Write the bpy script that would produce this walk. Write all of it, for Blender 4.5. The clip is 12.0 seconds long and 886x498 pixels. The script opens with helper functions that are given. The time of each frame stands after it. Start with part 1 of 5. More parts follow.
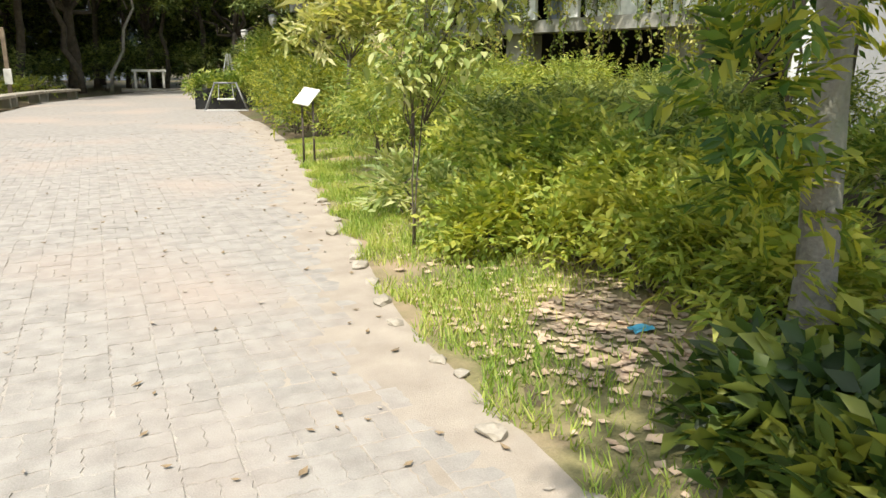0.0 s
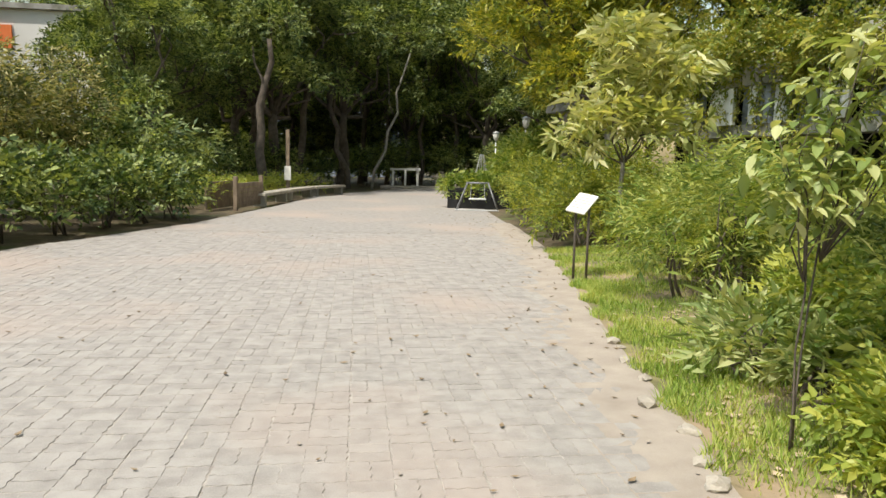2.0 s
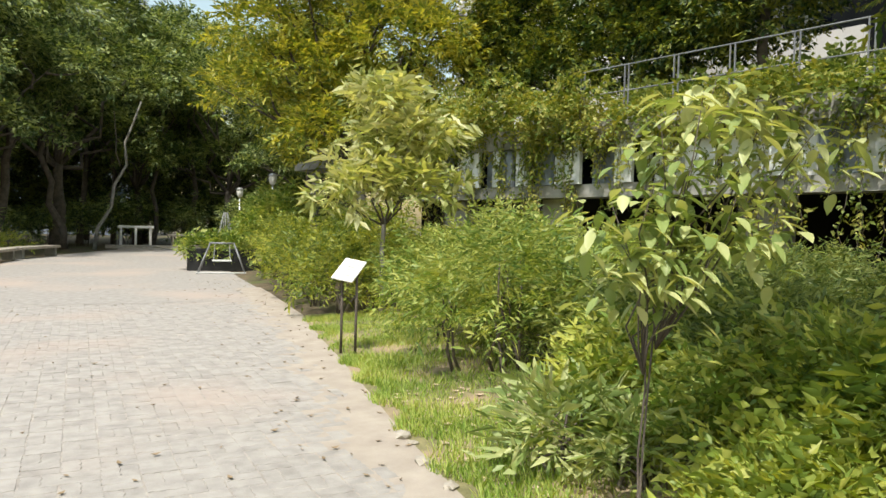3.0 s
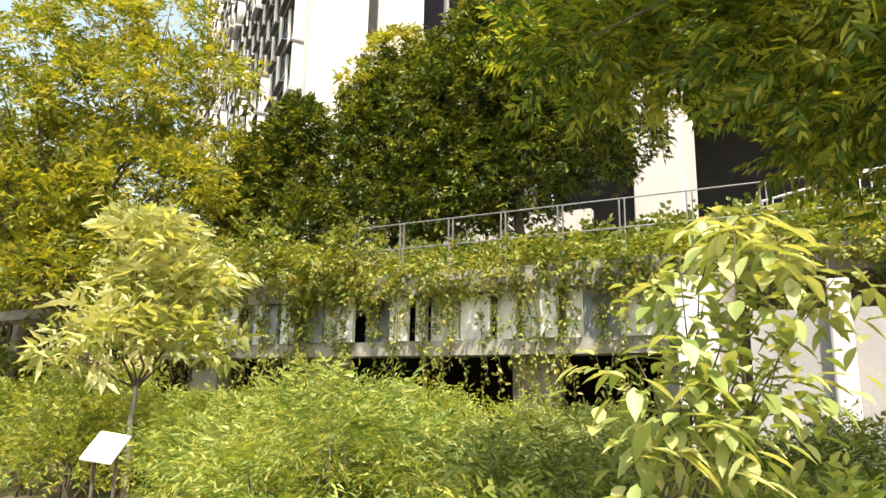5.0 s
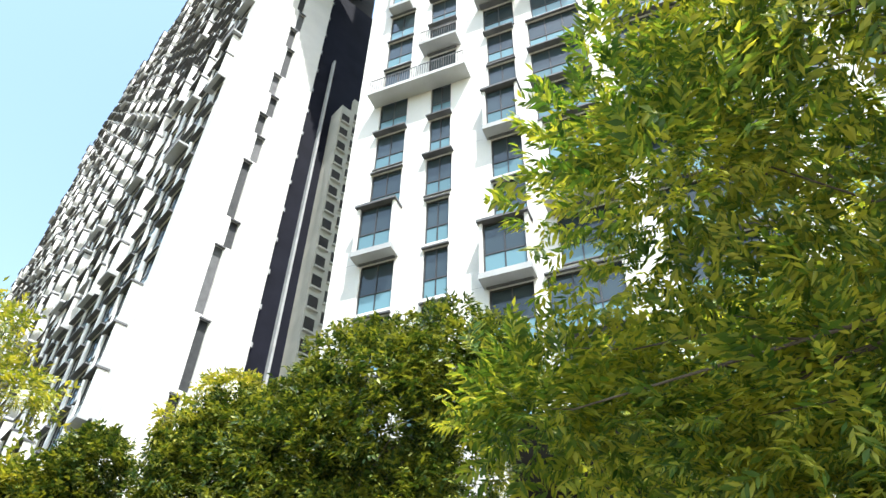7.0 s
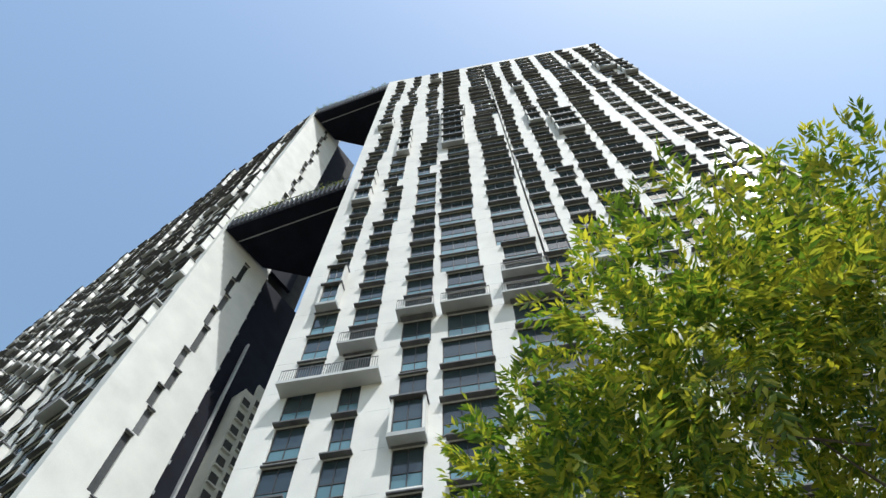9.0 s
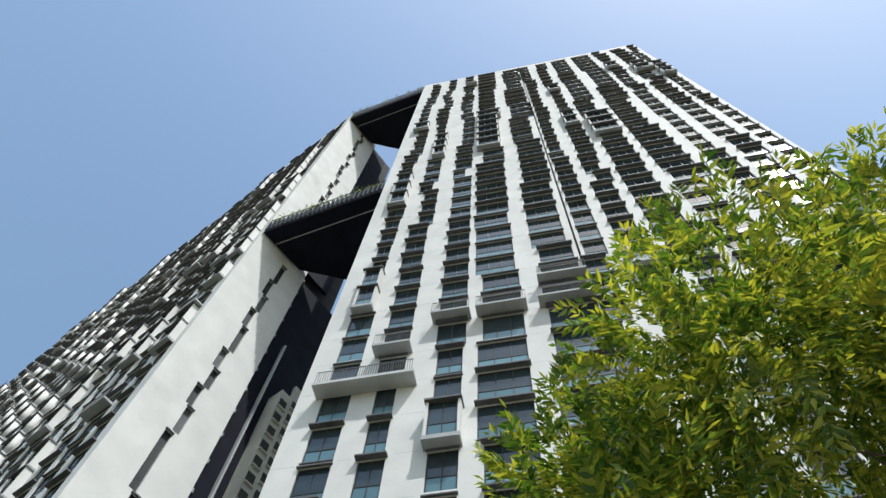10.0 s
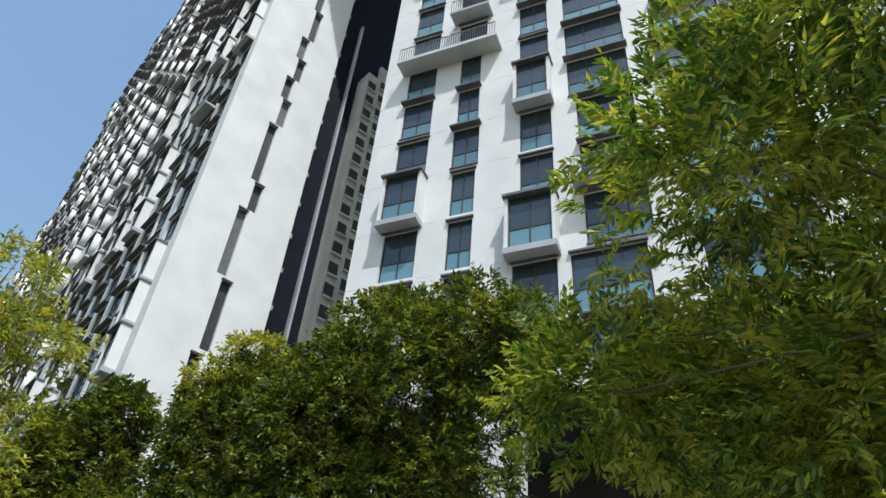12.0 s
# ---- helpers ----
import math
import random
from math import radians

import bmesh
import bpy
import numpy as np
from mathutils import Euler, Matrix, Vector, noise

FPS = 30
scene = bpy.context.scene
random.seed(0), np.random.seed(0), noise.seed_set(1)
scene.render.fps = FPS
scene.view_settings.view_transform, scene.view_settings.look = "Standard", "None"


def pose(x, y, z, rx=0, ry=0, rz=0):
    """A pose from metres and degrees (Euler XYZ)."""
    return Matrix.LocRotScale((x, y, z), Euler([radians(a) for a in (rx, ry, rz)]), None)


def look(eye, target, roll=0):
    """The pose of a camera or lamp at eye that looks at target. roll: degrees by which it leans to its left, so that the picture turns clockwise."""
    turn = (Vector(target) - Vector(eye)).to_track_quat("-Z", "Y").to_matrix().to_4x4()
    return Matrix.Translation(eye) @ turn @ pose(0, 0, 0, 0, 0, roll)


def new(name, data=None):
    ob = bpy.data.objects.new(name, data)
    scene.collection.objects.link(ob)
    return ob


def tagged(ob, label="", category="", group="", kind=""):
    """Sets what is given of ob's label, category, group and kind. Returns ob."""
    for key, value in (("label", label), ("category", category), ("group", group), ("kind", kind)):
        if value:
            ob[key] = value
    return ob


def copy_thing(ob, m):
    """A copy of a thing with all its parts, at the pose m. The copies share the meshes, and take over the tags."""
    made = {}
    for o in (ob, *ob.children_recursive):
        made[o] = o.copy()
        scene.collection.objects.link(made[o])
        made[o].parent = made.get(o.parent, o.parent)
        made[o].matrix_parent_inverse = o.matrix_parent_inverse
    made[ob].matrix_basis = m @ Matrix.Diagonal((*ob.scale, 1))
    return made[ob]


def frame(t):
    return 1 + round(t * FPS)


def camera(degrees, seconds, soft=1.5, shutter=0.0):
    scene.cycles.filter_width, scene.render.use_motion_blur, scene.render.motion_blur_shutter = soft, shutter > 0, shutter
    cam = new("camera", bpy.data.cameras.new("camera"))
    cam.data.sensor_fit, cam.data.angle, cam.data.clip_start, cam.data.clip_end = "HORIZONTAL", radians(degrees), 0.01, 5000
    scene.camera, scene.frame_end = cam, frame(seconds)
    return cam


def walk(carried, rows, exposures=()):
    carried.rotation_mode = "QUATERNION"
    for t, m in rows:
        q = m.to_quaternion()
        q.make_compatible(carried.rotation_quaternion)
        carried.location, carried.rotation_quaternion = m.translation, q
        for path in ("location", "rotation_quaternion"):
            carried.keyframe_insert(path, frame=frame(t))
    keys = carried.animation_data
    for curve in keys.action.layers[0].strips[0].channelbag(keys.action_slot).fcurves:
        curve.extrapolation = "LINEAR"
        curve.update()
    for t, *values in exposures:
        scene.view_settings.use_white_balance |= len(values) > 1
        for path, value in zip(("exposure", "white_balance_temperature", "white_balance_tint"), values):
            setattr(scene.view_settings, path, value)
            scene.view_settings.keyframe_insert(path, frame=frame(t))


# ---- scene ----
cam = camera(64.72, 12.0)
PATH = [
    (0, pose(0.00, 0.00, 1.48, 75.61, -0.57, -25.92)),
    (0.5, pose(0.01, 0.47, 1.47, 78.62, 0.23, -17.35)),
    (1, pose(-0.01, 0.94, 1.46, 79.51, -0.80, -12.43)),
    (1.5, pose(-0.05, 1.42, 1.48, 78.64, -1.12, -9.00)),
    (2, pose(-0.04, 1.90, 1.51, 83.23, -1.32, -6.98)),
    (2.5, pose(-0.04, 2.42, 1.52, 84.75, 0.31, -15.14)),
    (3, pose(-0.00, 2.90, 1.58, 88.43, -1.62, -27.67)),
    (3.2, pose(0.00, 3.09, 1.59, 90.92, -2.20, -30.25)),
    (4.8, pose(-0.13, 4.12, 1.62, 98.78, -1.96, -45.86)),
    (5, pose(-0.15, 4.25, 1.56, 102.08, -1.12, -49.58)),
    (5.5, pose(-0.23, 4.54, 1.58, 104.72, -2.17, -52.40)),
    (6, pose(-0.08, 4.87, 1.59, 109.28, -2.83, -56.12)),
    (6.5, pose(-0.11, 5.06, 1.63, 122.12, -3.64, -64.69)),
    (7, pose(-0.50, 5.35, 1.59, 131.84, -1.07, -67.67)),
    (7.5, pose(-0.52, 5.35, 1.57, 142.62, 0.60, -71.49)),
    (9.5, pose(-0.74, 5.55, 1.53, 157.73, -1.14, -79.75)),
    (10, pose(-0.73, 5.54, 1.55, 156.88, -2.75, -78.44)),
    (10.5, pose(-0.71, 5.56, 1.56, 152.84, -3.40, -76.30)),
    (11, pose(-0.68, 5.59, 1.55, 145.65, -2.47, -74.04)),
    (11.5, pose(-0.68, 5.59, 1.56, 137.21, -3.58, -70.46)),
    (12, pose(-0.68, 5.60, 1.57, 129.53, -3.93, -68.35)),
]
walk(cam, PATH, exposures=[(0, 0.57, 6850, 10), (0.5, 0.36, 6850, 10), (1.5, 0.31, 6850, 10), (2, 0.28, 6750, 10), (3, 0.44, 6600, 9), (4.8, 1.01, 7500, 15), (6, 1.24, 6900, 12), (7, 1.25, 6150, 8), (7.6, 0.85, 5900, 7), (9.3, 0.11, 6000, 7), (10.5, 0.0, 5900, 8), (12, 0.12, 5750, 8)])

# ---- light: clear midday sun and blue sky ----
SUN_TO = Vector((-0.36, -0.33, 0.87)).normalized()
sky_world = bpy.data.worlds.new("sky")
scene.world = sky_world
sky_world.use_nodes = True
wn = sky_world.node_tree
sky = wn.nodes.new("ShaderNodeTexSky")
sky.sky_type = "NISHITA"
sky.sun_disc = False
sky.sun_elevation = math.asin(SUN_TO.z)
sky.sun_rotation = math.atan2(SUN_TO.x, SUN_TO.y)
sky.air_density, sky.dust_density, sky.ozone_density = 2.0, 2.2, 1.0
wn.links.new(sky.outputs[0], wn.nodes["Background"].inputs[0])
wn.nodes["Background"].inputs[1].default_value = 0.15
sun = new("sun", bpy.data.lights.new("sun", "SUN"))
sun.data.energy, sun.data.angle, sun.data.color = 3.9, radians(0.6), (1.0, 0.95, 0.87)
sun.matrix_world = look(tuple(SUN_TO * 100), (0, 0, 0))

rng = np.random.default_rng(7)
rnd = random.Random(5)


# ---- materials ----
def material(name, dark, light, rough=0.8, scale=6.0, bump=0.2, metal=0.0, fine=60.0, island=0.0, stain=None, stain_at=(0.52, 0.68), stain_scale=0.6, spec=0.4):
    """A surface with two scales of variation, an optional stain, and relief."""
    mat = bpy.data.materials.new(name)
    mat.use_nodes = True
    nt = mat.node_tree
    nd, ln = nt.nodes, nt.links
    bsdf = nd["Principled BSDF"]
    geo = nd.new("ShaderNodeNewGeometry")
    a = nd.new("ShaderNodeTexNoise")
    a.inputs["Scale"].default_value, a.inputs["Detail"].default_value = scale, 5
    b = nd.new("ShaderNodeTexNoise")
    b.inputs["Scale"].default_value, b.inputs["Detail"].default_value = fine, 4
    for n in (a, b):
        ln.new(geo.outputs["Position"], n.inputs["Vector"])
    m = nd.new("ShaderNodeMath")
    m.operation = "MULTIPLY_ADD"
    ln.new(b.outputs[0], m.inputs[0])
    m.inputs[1].default_value = 0.5
    ln.new(a.outputs[0], m.inputs[2])
    last = m.outputs[0]
    if island:
        info = nd.new("ShaderNodeObjectInfo")
        add = nd.new("ShaderNodeMath")
        add.operation = "ADD"
        ln.new(info.outputs["Random"], add.inputs[0])
        ln.new(geo.outputs["Random Per Island"], add.inputs[1])
        fr = nd.new("ShaderNodeMath")
        fr.operation = "FRACT"
        ln.new(add.outputs[0], fr.inputs[0])
        k = nd.new("ShaderNodeMath")
        k.operation = "MULTIPLY_ADD"
        ln.new(fr.outputs[0], k.inputs[0])
        k.inputs[1].default_value = island
        ln.new(last, k.inputs[2])
        last = k.outputs[0]
    ramp = nd.new("ShaderNodeValToRGB")
    ramp.color_ramp.elements[0].position, ramp.color_ramp.elements[1].position = 0.45, 1.0 + island * 0.7
    ramp.color_ramp.elements[0].color, ramp.color_ramp.elements[1].color = (*dark, 1), (*light, 1)
    if ramp.color_ramp.elements[1].position > 1:
        sc = nd.new("ShaderNodeMath")
        sc.operation = "MULTIPLY"
        ln.new(last, sc.inputs[0])
        sc.inputs[1].default_value = 1 / (1.0 + island * 0.7)
        last = sc.outputs[0]
        ramp.color_ramp.elements[0].position, ramp.color_ramp.elements[1].position = 0.3, 1.0
    ln.new(last, ramp.inputs[0])
    colour = ramp.outputs[0]
    if stain:
        c = nd.new("ShaderNodeTexNoise")
        c.inputs["Scale"].default_value, c.inputs["Detail"].default_value = stain_scale, 6
        ln.new(geo.outputs["Position"], c.inputs["Vector"])
        mr = nd.new("ShaderNodeMapRange")
        mr.inputs[1].default_value, mr.inputs[2].default_value = stain_at
        ln.new(c.outputs[0], mr.inputs[0])
        mx = nd.new("ShaderNodeMix")
        mx.data_type = "RGBA"
        ln.new(mr.outputs[0], mx.inputs[0])
        ln.new(colour, mx.inputs[6])
        mx.inputs[7].default_value = (*stain, 1)
        colour = mx.outputs[2]
    ln.new(colour, bsdf.inputs["Base Color"])
    bsdf.inputs["Roughness"].default_value = rough
    bsdf.inputs["Metallic"].default_value = metal
    bsdf.inputs["Specular IOR Level"].default_value = spec
    if bump:
        bp = nd.new("ShaderNodeBump")
        bp.inputs["Strength"].default_value, bp.inputs["Distance"].default_value = bump, 0.02
        ln.new(m.outputs[0], bp.inputs["Height"])
        ln.new(bp.outputs[0], bsdf.inputs["Normal"])
    return mat


def leaf_material(name, dark, mid, light, through_light=0.35, rough=0.45):
    """Leaves: each its own tint, glossy skin, light coming through the blade."""
    mat = bpy.data.materials.new(name)
    mat.use_nodes = True
    nd, ln = mat.node_tree.nodes, mat.node_tree.links
    bsdf = nd["Principled BSDF"]
    geo = nd.new("ShaderNodeNewGeometry")
    big = nd.new("ShaderNodeTexNoise")
    big.inputs["Scale"].default_value, big.inputs["Detail"].default_value = 1.3, 2
    ln.new(geo.outputs["Position"], big.inputs["Vector"])
    k = nd.new("ShaderNodeMath")
    k.operation = "MULTIPLY_ADD"
    ln.new(geo.outputs["Random Per Island"], k.inputs[0])
    k.inputs[1].default_value = 0.55
    ln.new(big.outputs[0], k.inputs[2])
    ramp = nd.new("ShaderNodeValToRGB")
    e = ramp.color_ramp.elements
    e[0].position, e[0].color = 0.38, (*dark, 1)
    e[1].position, e[1].color = 1.0, (*light, 1)
    x = e.new(0.7)
    x.color = (*mid, 1)
    ln.new(k.outputs[0], ramp.inputs[0])
    ln.new(ramp.outputs[0], bsdf.inputs["Base Color"])
    bsdf.inputs["Roughness"].default_value = rough
    bsdf.inputs["Specular IOR Level"].default_value = 0.35
    tr = nd.new("ShaderNodeBsdfTranslucent")
    warm = nd.new("ShaderNodeMix")
    warm.data_type, warm.blend_type = "RGBA", "MULTIPLY"
    warm.inputs[0].default_value = 1.0
    ln.new(ramp.outputs[0], warm.inputs[6])
    warm.inputs[7].default_value = (1.65, 1.5, 0.5, 1)
    ln.new(warm.outputs[2], tr.inputs["Color"])
    mix = nd.new("ShaderNodeMixShader")
    mix.inputs[0].default_value = through_light
    ln.new(bsdf.outputs[0], mix.inputs[1])
    ln.new(tr.outputs[0], mix.inputs[2])
    ln.new(mix.outputs[0], nd["Material Output"].inputs["Surface"])
    return mat


M_PAVER = material("paver", (0.225, 0.21, 0.19), (0.37, 0.35, 0.32), 0.9, 7, 0.3, fine=120, island=0.16, stain=(0.40, 0.33, 0.28), stain_at=(0.5, 0.7), stain_scale=0.3)
M_SAND = material("sand", (0.2, 0.18, 0.16), (0.46, 0.425, 0.375), 0.95, 5, 0.4, fine=120)
M_DIRT = material("dirt_film", (0.29, 0.25, 0.205), (0.42, 0.37, 0.31), 0.95, 4, 0.35, fine=150)
M_SOIL = material("soil", (0.05, 0.045, 0.025), (0.17, 0.13, 0.08), 0.95, 3, 0.6, fine=40, stain=(0.09, 0.12, 0.03), stain_scale=0.5)
M_TURF = material("turf", (0.10, 0.10, 0.04), (0.28, 0.25, 0.12), 0.95, 5, 0.8, fine=70, stain=(0.34, 0.26, 0.17), stain_at=(0.47, 0.6), stain_scale=1.3)
M_WHITE = material("white_render", (0.60, 0.595, 0.58), (0.73, 0.725, 0.70), 0.75, 0.5, 0.05, fine=20, stain=(0.52, 0.515, 0.49), stain_at=(0.58, 0.8), stain_scale=0.2)
M_GREY = material("grey_paint", (0.30, 0.31, 0.32), (0.42, 0.43, 0.44), 0.7, 1.0, 0.05, fine=20)
M_PALE = material("pale_grey_paint", (0.42, 0.43, 0.44), (0.54, 0.55, 0.56), 0.7, 1.0, 0.05, fine=20)
M_CONC = material("concrete", (0.24, 0.235, 0.22), (0.42, 0.41, 0.38), 0.85, 1.5, 0.2, fine=30, stain=(0.15, 0.15, 0.12), stain_scale=0.8)
M_PANEL = material("weathered_panel", (0.66, 0.68, 0.69), (0.86, 0.87, 0.86), 0.75, 1.2, 0.1, fine=14, stain=(0.3, 0.31, 0.3), stain_at=(0.55, 0.75), stain_scale=1.6)
M_SLATE = material("blue_grey_panel", (0.17, 0.2, 0.25), (0.3, 0.34, 0.4), 0.75, 1.2, 0.1, fine=14, stain=(0.1, 0.11, 0.1), stain_at=(0.5, 0.72), stain_scale=1.6)
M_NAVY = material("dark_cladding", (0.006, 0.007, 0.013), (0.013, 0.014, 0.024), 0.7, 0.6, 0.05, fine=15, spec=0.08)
# near-black base colour stands in for the shade of unlit interiors
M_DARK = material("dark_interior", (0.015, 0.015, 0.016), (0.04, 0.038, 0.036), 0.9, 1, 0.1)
M_FRAME = material("dark_frame", (0.03, 0.032, 0.036), (0.06, 0.062, 0.066), 0.5, 3, 0.0, metal=0.3)
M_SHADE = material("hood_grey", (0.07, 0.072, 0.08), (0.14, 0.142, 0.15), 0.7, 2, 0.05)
M_STEEL = material("galvanised_steel", (0.42, 0.43, 0.43), (0.62, 0.63, 0.62), 0.45, 8, 0.05, metal=0.6)
M_BARK = material("bark", (0.11, 0.10, 0.09), (0.32, 0.30, 0.27), 0.9, 5, 0.8, fine=45, stain=(0.2, 0.22, 0.15), stain_scale=2)
M_BARKD = material("dark_bark", (0.05, 0.042, 0.035), (0.15, 0.125, 0.10), 0.95, 5, 0.8, fine=45)
M_WOOD = material("weathered_wood", (0.13, 0.095, 0.065), (0.32, 0.25, 0.18), 0.85, 4, 0.5, fine=70)
M_SIGNW = material("sign_white", (0.66, 0.65, 0.6), (0.8, 0.79, 0.74), 0.4, 3, 0.0)
M_INK = material("sign_print", (0.2, 0.22, 0.2), (0.33, 0.34, 0.3), 0.6, 20, 0.0)
M_BLACK = material("black_plastic", (0.012, 0.012, 0.013), (0.03, 0.03, 0.03), 0.55, 6, 0.2)
M_DRY = material("dry_leaf", (0.06, 0.04, 0.025), (0.27, 0.2, 0.12), 0.85, 8, 0.2, island=0.5)
M_LITTER = material("leaf_litter", (0.15, 0.09, 0.055), (0.56, 0.43, 0.31), 0.85, 8, 0.2, island=0.6)
M_WRAP = material("blue_plastic", (0.05, 0.3, 0.5), (0.12, 0.45, 0.62), 0.35, 12, 0.1)
M_STONE = material("stone", (0.25, 0.225, 0.185), (0.45, 0.41, 0.34), 0.9, 6, 0.5, fine=50)
M_BLUE = material("blue_grey_paint", (0.22, 0.27, 0.36), (0.32, 0.37, 0.46), 0.7, 0.5, 0.05)
M_BEIGE = material("beige_paint", (0.33, 0.33, 0.29), (0.45, 0.445, 0.4), 0.8, 0.6, 0.05)
M_ORANGE = material("orange_paint", (0.6, 0.14, 0.04), (0.75, 0.2, 0.06), 0.6, 2, 0.05)
M_DIMSTEEL = material("painted_steel", (0.16, 0.165, 0.17), (0.28, 0.285, 0.29), 0.5, 6, 0.05, metal=0.3)
M_LAMP = material("lamp_glass", (0.6, 0.6, 0.58), (0.75, 0.75, 0.72), 0.3, 4, 0.0)

L_NEAR = leaf_material("leaf_near_tree", (0.026, 0.075, 0.016), (0.11, 0.19, 0.034), (0.39, 0.40, 0.065), 0.46)
L_BROAD = leaf_material("leaf_broad", (0.14, 0.215, 0.06), (0.26, 0.335, 0.11), (0.5, 0.53, 0.26), 0.3)
L_YELLOW = leaf_material("leaf_yellow", (0.19, 0.25, 0.07), (0.38, 0.42, 0.17), (0.62, 0.62, 0.36), 0.35)
L_OLIVE = leaf_material("leaf_olive", (0.065, 0.11, 0.022), (0.165, 0.225, 0.042), (0.36, 0.375, 0.065), 0.35)
L_DARK = leaf_material("leaf_dark", (0.018, 0.04, 0.014), (0.085, 0.14, 0.04), (0.36, 0.42, 0.16), 0.28)
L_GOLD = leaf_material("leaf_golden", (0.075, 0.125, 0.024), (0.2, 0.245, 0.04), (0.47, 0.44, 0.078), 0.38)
L_RUSSET = leaf_material("leaf_russet", (0.04, 0.06, 0.02), (0.12, 0.145, 0.045), (0.42, 0.38, 0.17), 0.25)
L_MID = leaf_material("leaf_mid", (0.045, 0.08, 0.022), (0.11, 0.165, 0.04), (0.29, 0.33, 0.1))
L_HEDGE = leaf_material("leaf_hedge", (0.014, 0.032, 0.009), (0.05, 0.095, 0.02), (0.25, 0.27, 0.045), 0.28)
L_BUSH = leaf_material("leaf_bush", (0.085, 0.15, 0.034), (0.19, 0.28, 0.06), (0.42, 0.45, 0.13), 0.35)
L_FEATHER = leaf_material("leaf_feather", (0.12, 0.19, 0.035), (0.26, 0.34, 0.065), (0.46, 0.48, 0.11), 0.35)
L_VINE = leaf_material("leaf_vine", (0.075, 0.125, 0.022), (0.18, 0.24, 0.045), (0.38, 0.36, 0.09), 0.3)
L_GRASS = leaf_material("blade_grass", (0.11, 0.20, 0.03), (0.24, 0.36, 0.06), (0.46, 0.50, 0.15), 0.35, 0.6)

def glass_material(name, tint, rough):
    mat = bpy.data.materials.new(name)
    mat.use_nodes = True
    nd, ln = mat.node_tree.nodes, mat.node_tree.links
    b = nd["Principled BSDF"]
    info = nd.new("ShaderNodeObjectInfo")
    geo = nd.new("ShaderNodeNewGeometry")
    ad = nd.new("ShaderNodeMath")
    ad.operation = "ADD"
    ln.new(info.outputs["Random"], ad.inputs[0])
    ln.new(geo.outputs["Random Per Island"], ad.inputs[1])
    r = nd.new("ShaderNodeValToRGB")
    r.color_ramp.elements[0].color = (*[c * 0.35 for c in tint], 1)
    r.color_ramp.elements[1].color = (*tint, 1)
    hf = nd.new("ShaderNodeMath")
    hf.operation = "MULTIPLY"
    ln.new(ad.outputs[0], hf.inputs[0])
    hf.inputs[1].default_value = 0.5
    ln.new(hf.outputs[0], r.inputs[0])
    ln.new(r.outputs[0], b.inputs["Base Color"])
    b.inputs["Roughness"].default_value = rough
    b.inputs["Specular IOR Level"].default_value = 0.6
    return mat


M_GLASS = glass_material("tinted_window_glass", (0.05, 0.075, 0.09), 0.06)
M_TEAL = glass_material("teal_glass_panel", (0.17, 0.32, 0.38), 0.12)


# ---- mesh helpers ----
class Geo:
    """Gathers boxes, tubes and prisms for one mesh."""

    def __init__(self):
        self.v, self.f = [], []

    def add(self, v, f):
        n = len(self.v)
        self.v += [tuple(p) for p in v]
        self.f += [tuple(n + i for i in q) for q in f]
        return self

    def box(self, x0, x1, y0, y1, z0, z1, m=None):
        v = [Vector((x, y, z)) for z in (z0, z1) for x, y in ((x0, y0), (x1, y0), (x1, y1), (x0, y1))]
        if m is not None:
            v = [m @ p for p in v]
        return self.add(v, [(3, 2, 1, 0), (4, 5, 6, 7), (0, 1, 5, 4), (1, 2, 6, 5), (2, 3, 7, 6), (3, 0, 4, 7)])

    def soft_box(self, x0, x1, y0, y1, z0, z1, c=0.01, m=None):
        """A box with chamfered upright and top edges."""
        def ring(i, z):
            return [(x0 + i, y0 + i + c, z), (x0 + i + c, y0 + i, z), (x1 - i - c, y0 + i, z), (x1 - i, y0 + i + c, z), (x1 - i, y1 - i - c, z), (x1 - i - c, y1 - i, z), (x0 + i + c, y1 - i, z), (x0 + i, y1 - i - c, z)]
        v = [Vector(p) for p in ring(0, z0) + ring(0, z1 - c) + ring(c * 0.7, z1)]
        if m is not None:
            v = [m @ p for p in v]
        f = [tuple(range(7, -1, -1)), tuple(range(16, 24))]
        for k in (0, 8):
            f += [(k + i, k + (i + 1) % 8, k + 8 + (i + 1) % 8, k + 8 + i) for i in range(8)]
        return self.add(v, f)

    def tube(self, pts, radii, n=7):
        pts = [Vector(p) for p in pts]
        if isinstance(radii, (int, float)):
            radii = [radii] * len(pts)
        v, f = [], []
        for i, p in enumerate(pts):
            d = (pts[min(i + 1, len(pts) - 1)] - pts[max(i - 1, 0)]).normalized()
            a = d.orthogonal().normalized() if i == 0 else (a - d * a.dot(d)).normalized()
            b = d.cross(a)
            v += [p + (a * math.cos(2 * math.pi * k / n) + b * math.sin(2 * math.pi * k / n)) * radii[i] for k in range(n)]
        for i in range(len(pts) - 1):
            f += [(i * n + k, i * n + (k + 1) % n, (i + 1) * n + (k + 1) % n, (i + 1) * n + k) for k in range(n)]
        f += [tuple(range(n - 1, -1, -1)), tuple((len(pts) - 1) * n + k for k in range(n))]
        return self.add(v, f)

    def mesh(self, name, mat, smooth=False):
        me = bpy.data.meshes.new(name)
        me.from_pydata(self.v, [], self.f)
        me.materials.append(mat)
        if smooth:
            me.polygons.foreach_set("use_smooth", [True] * len(me.polygons))
        me.update()
        return me


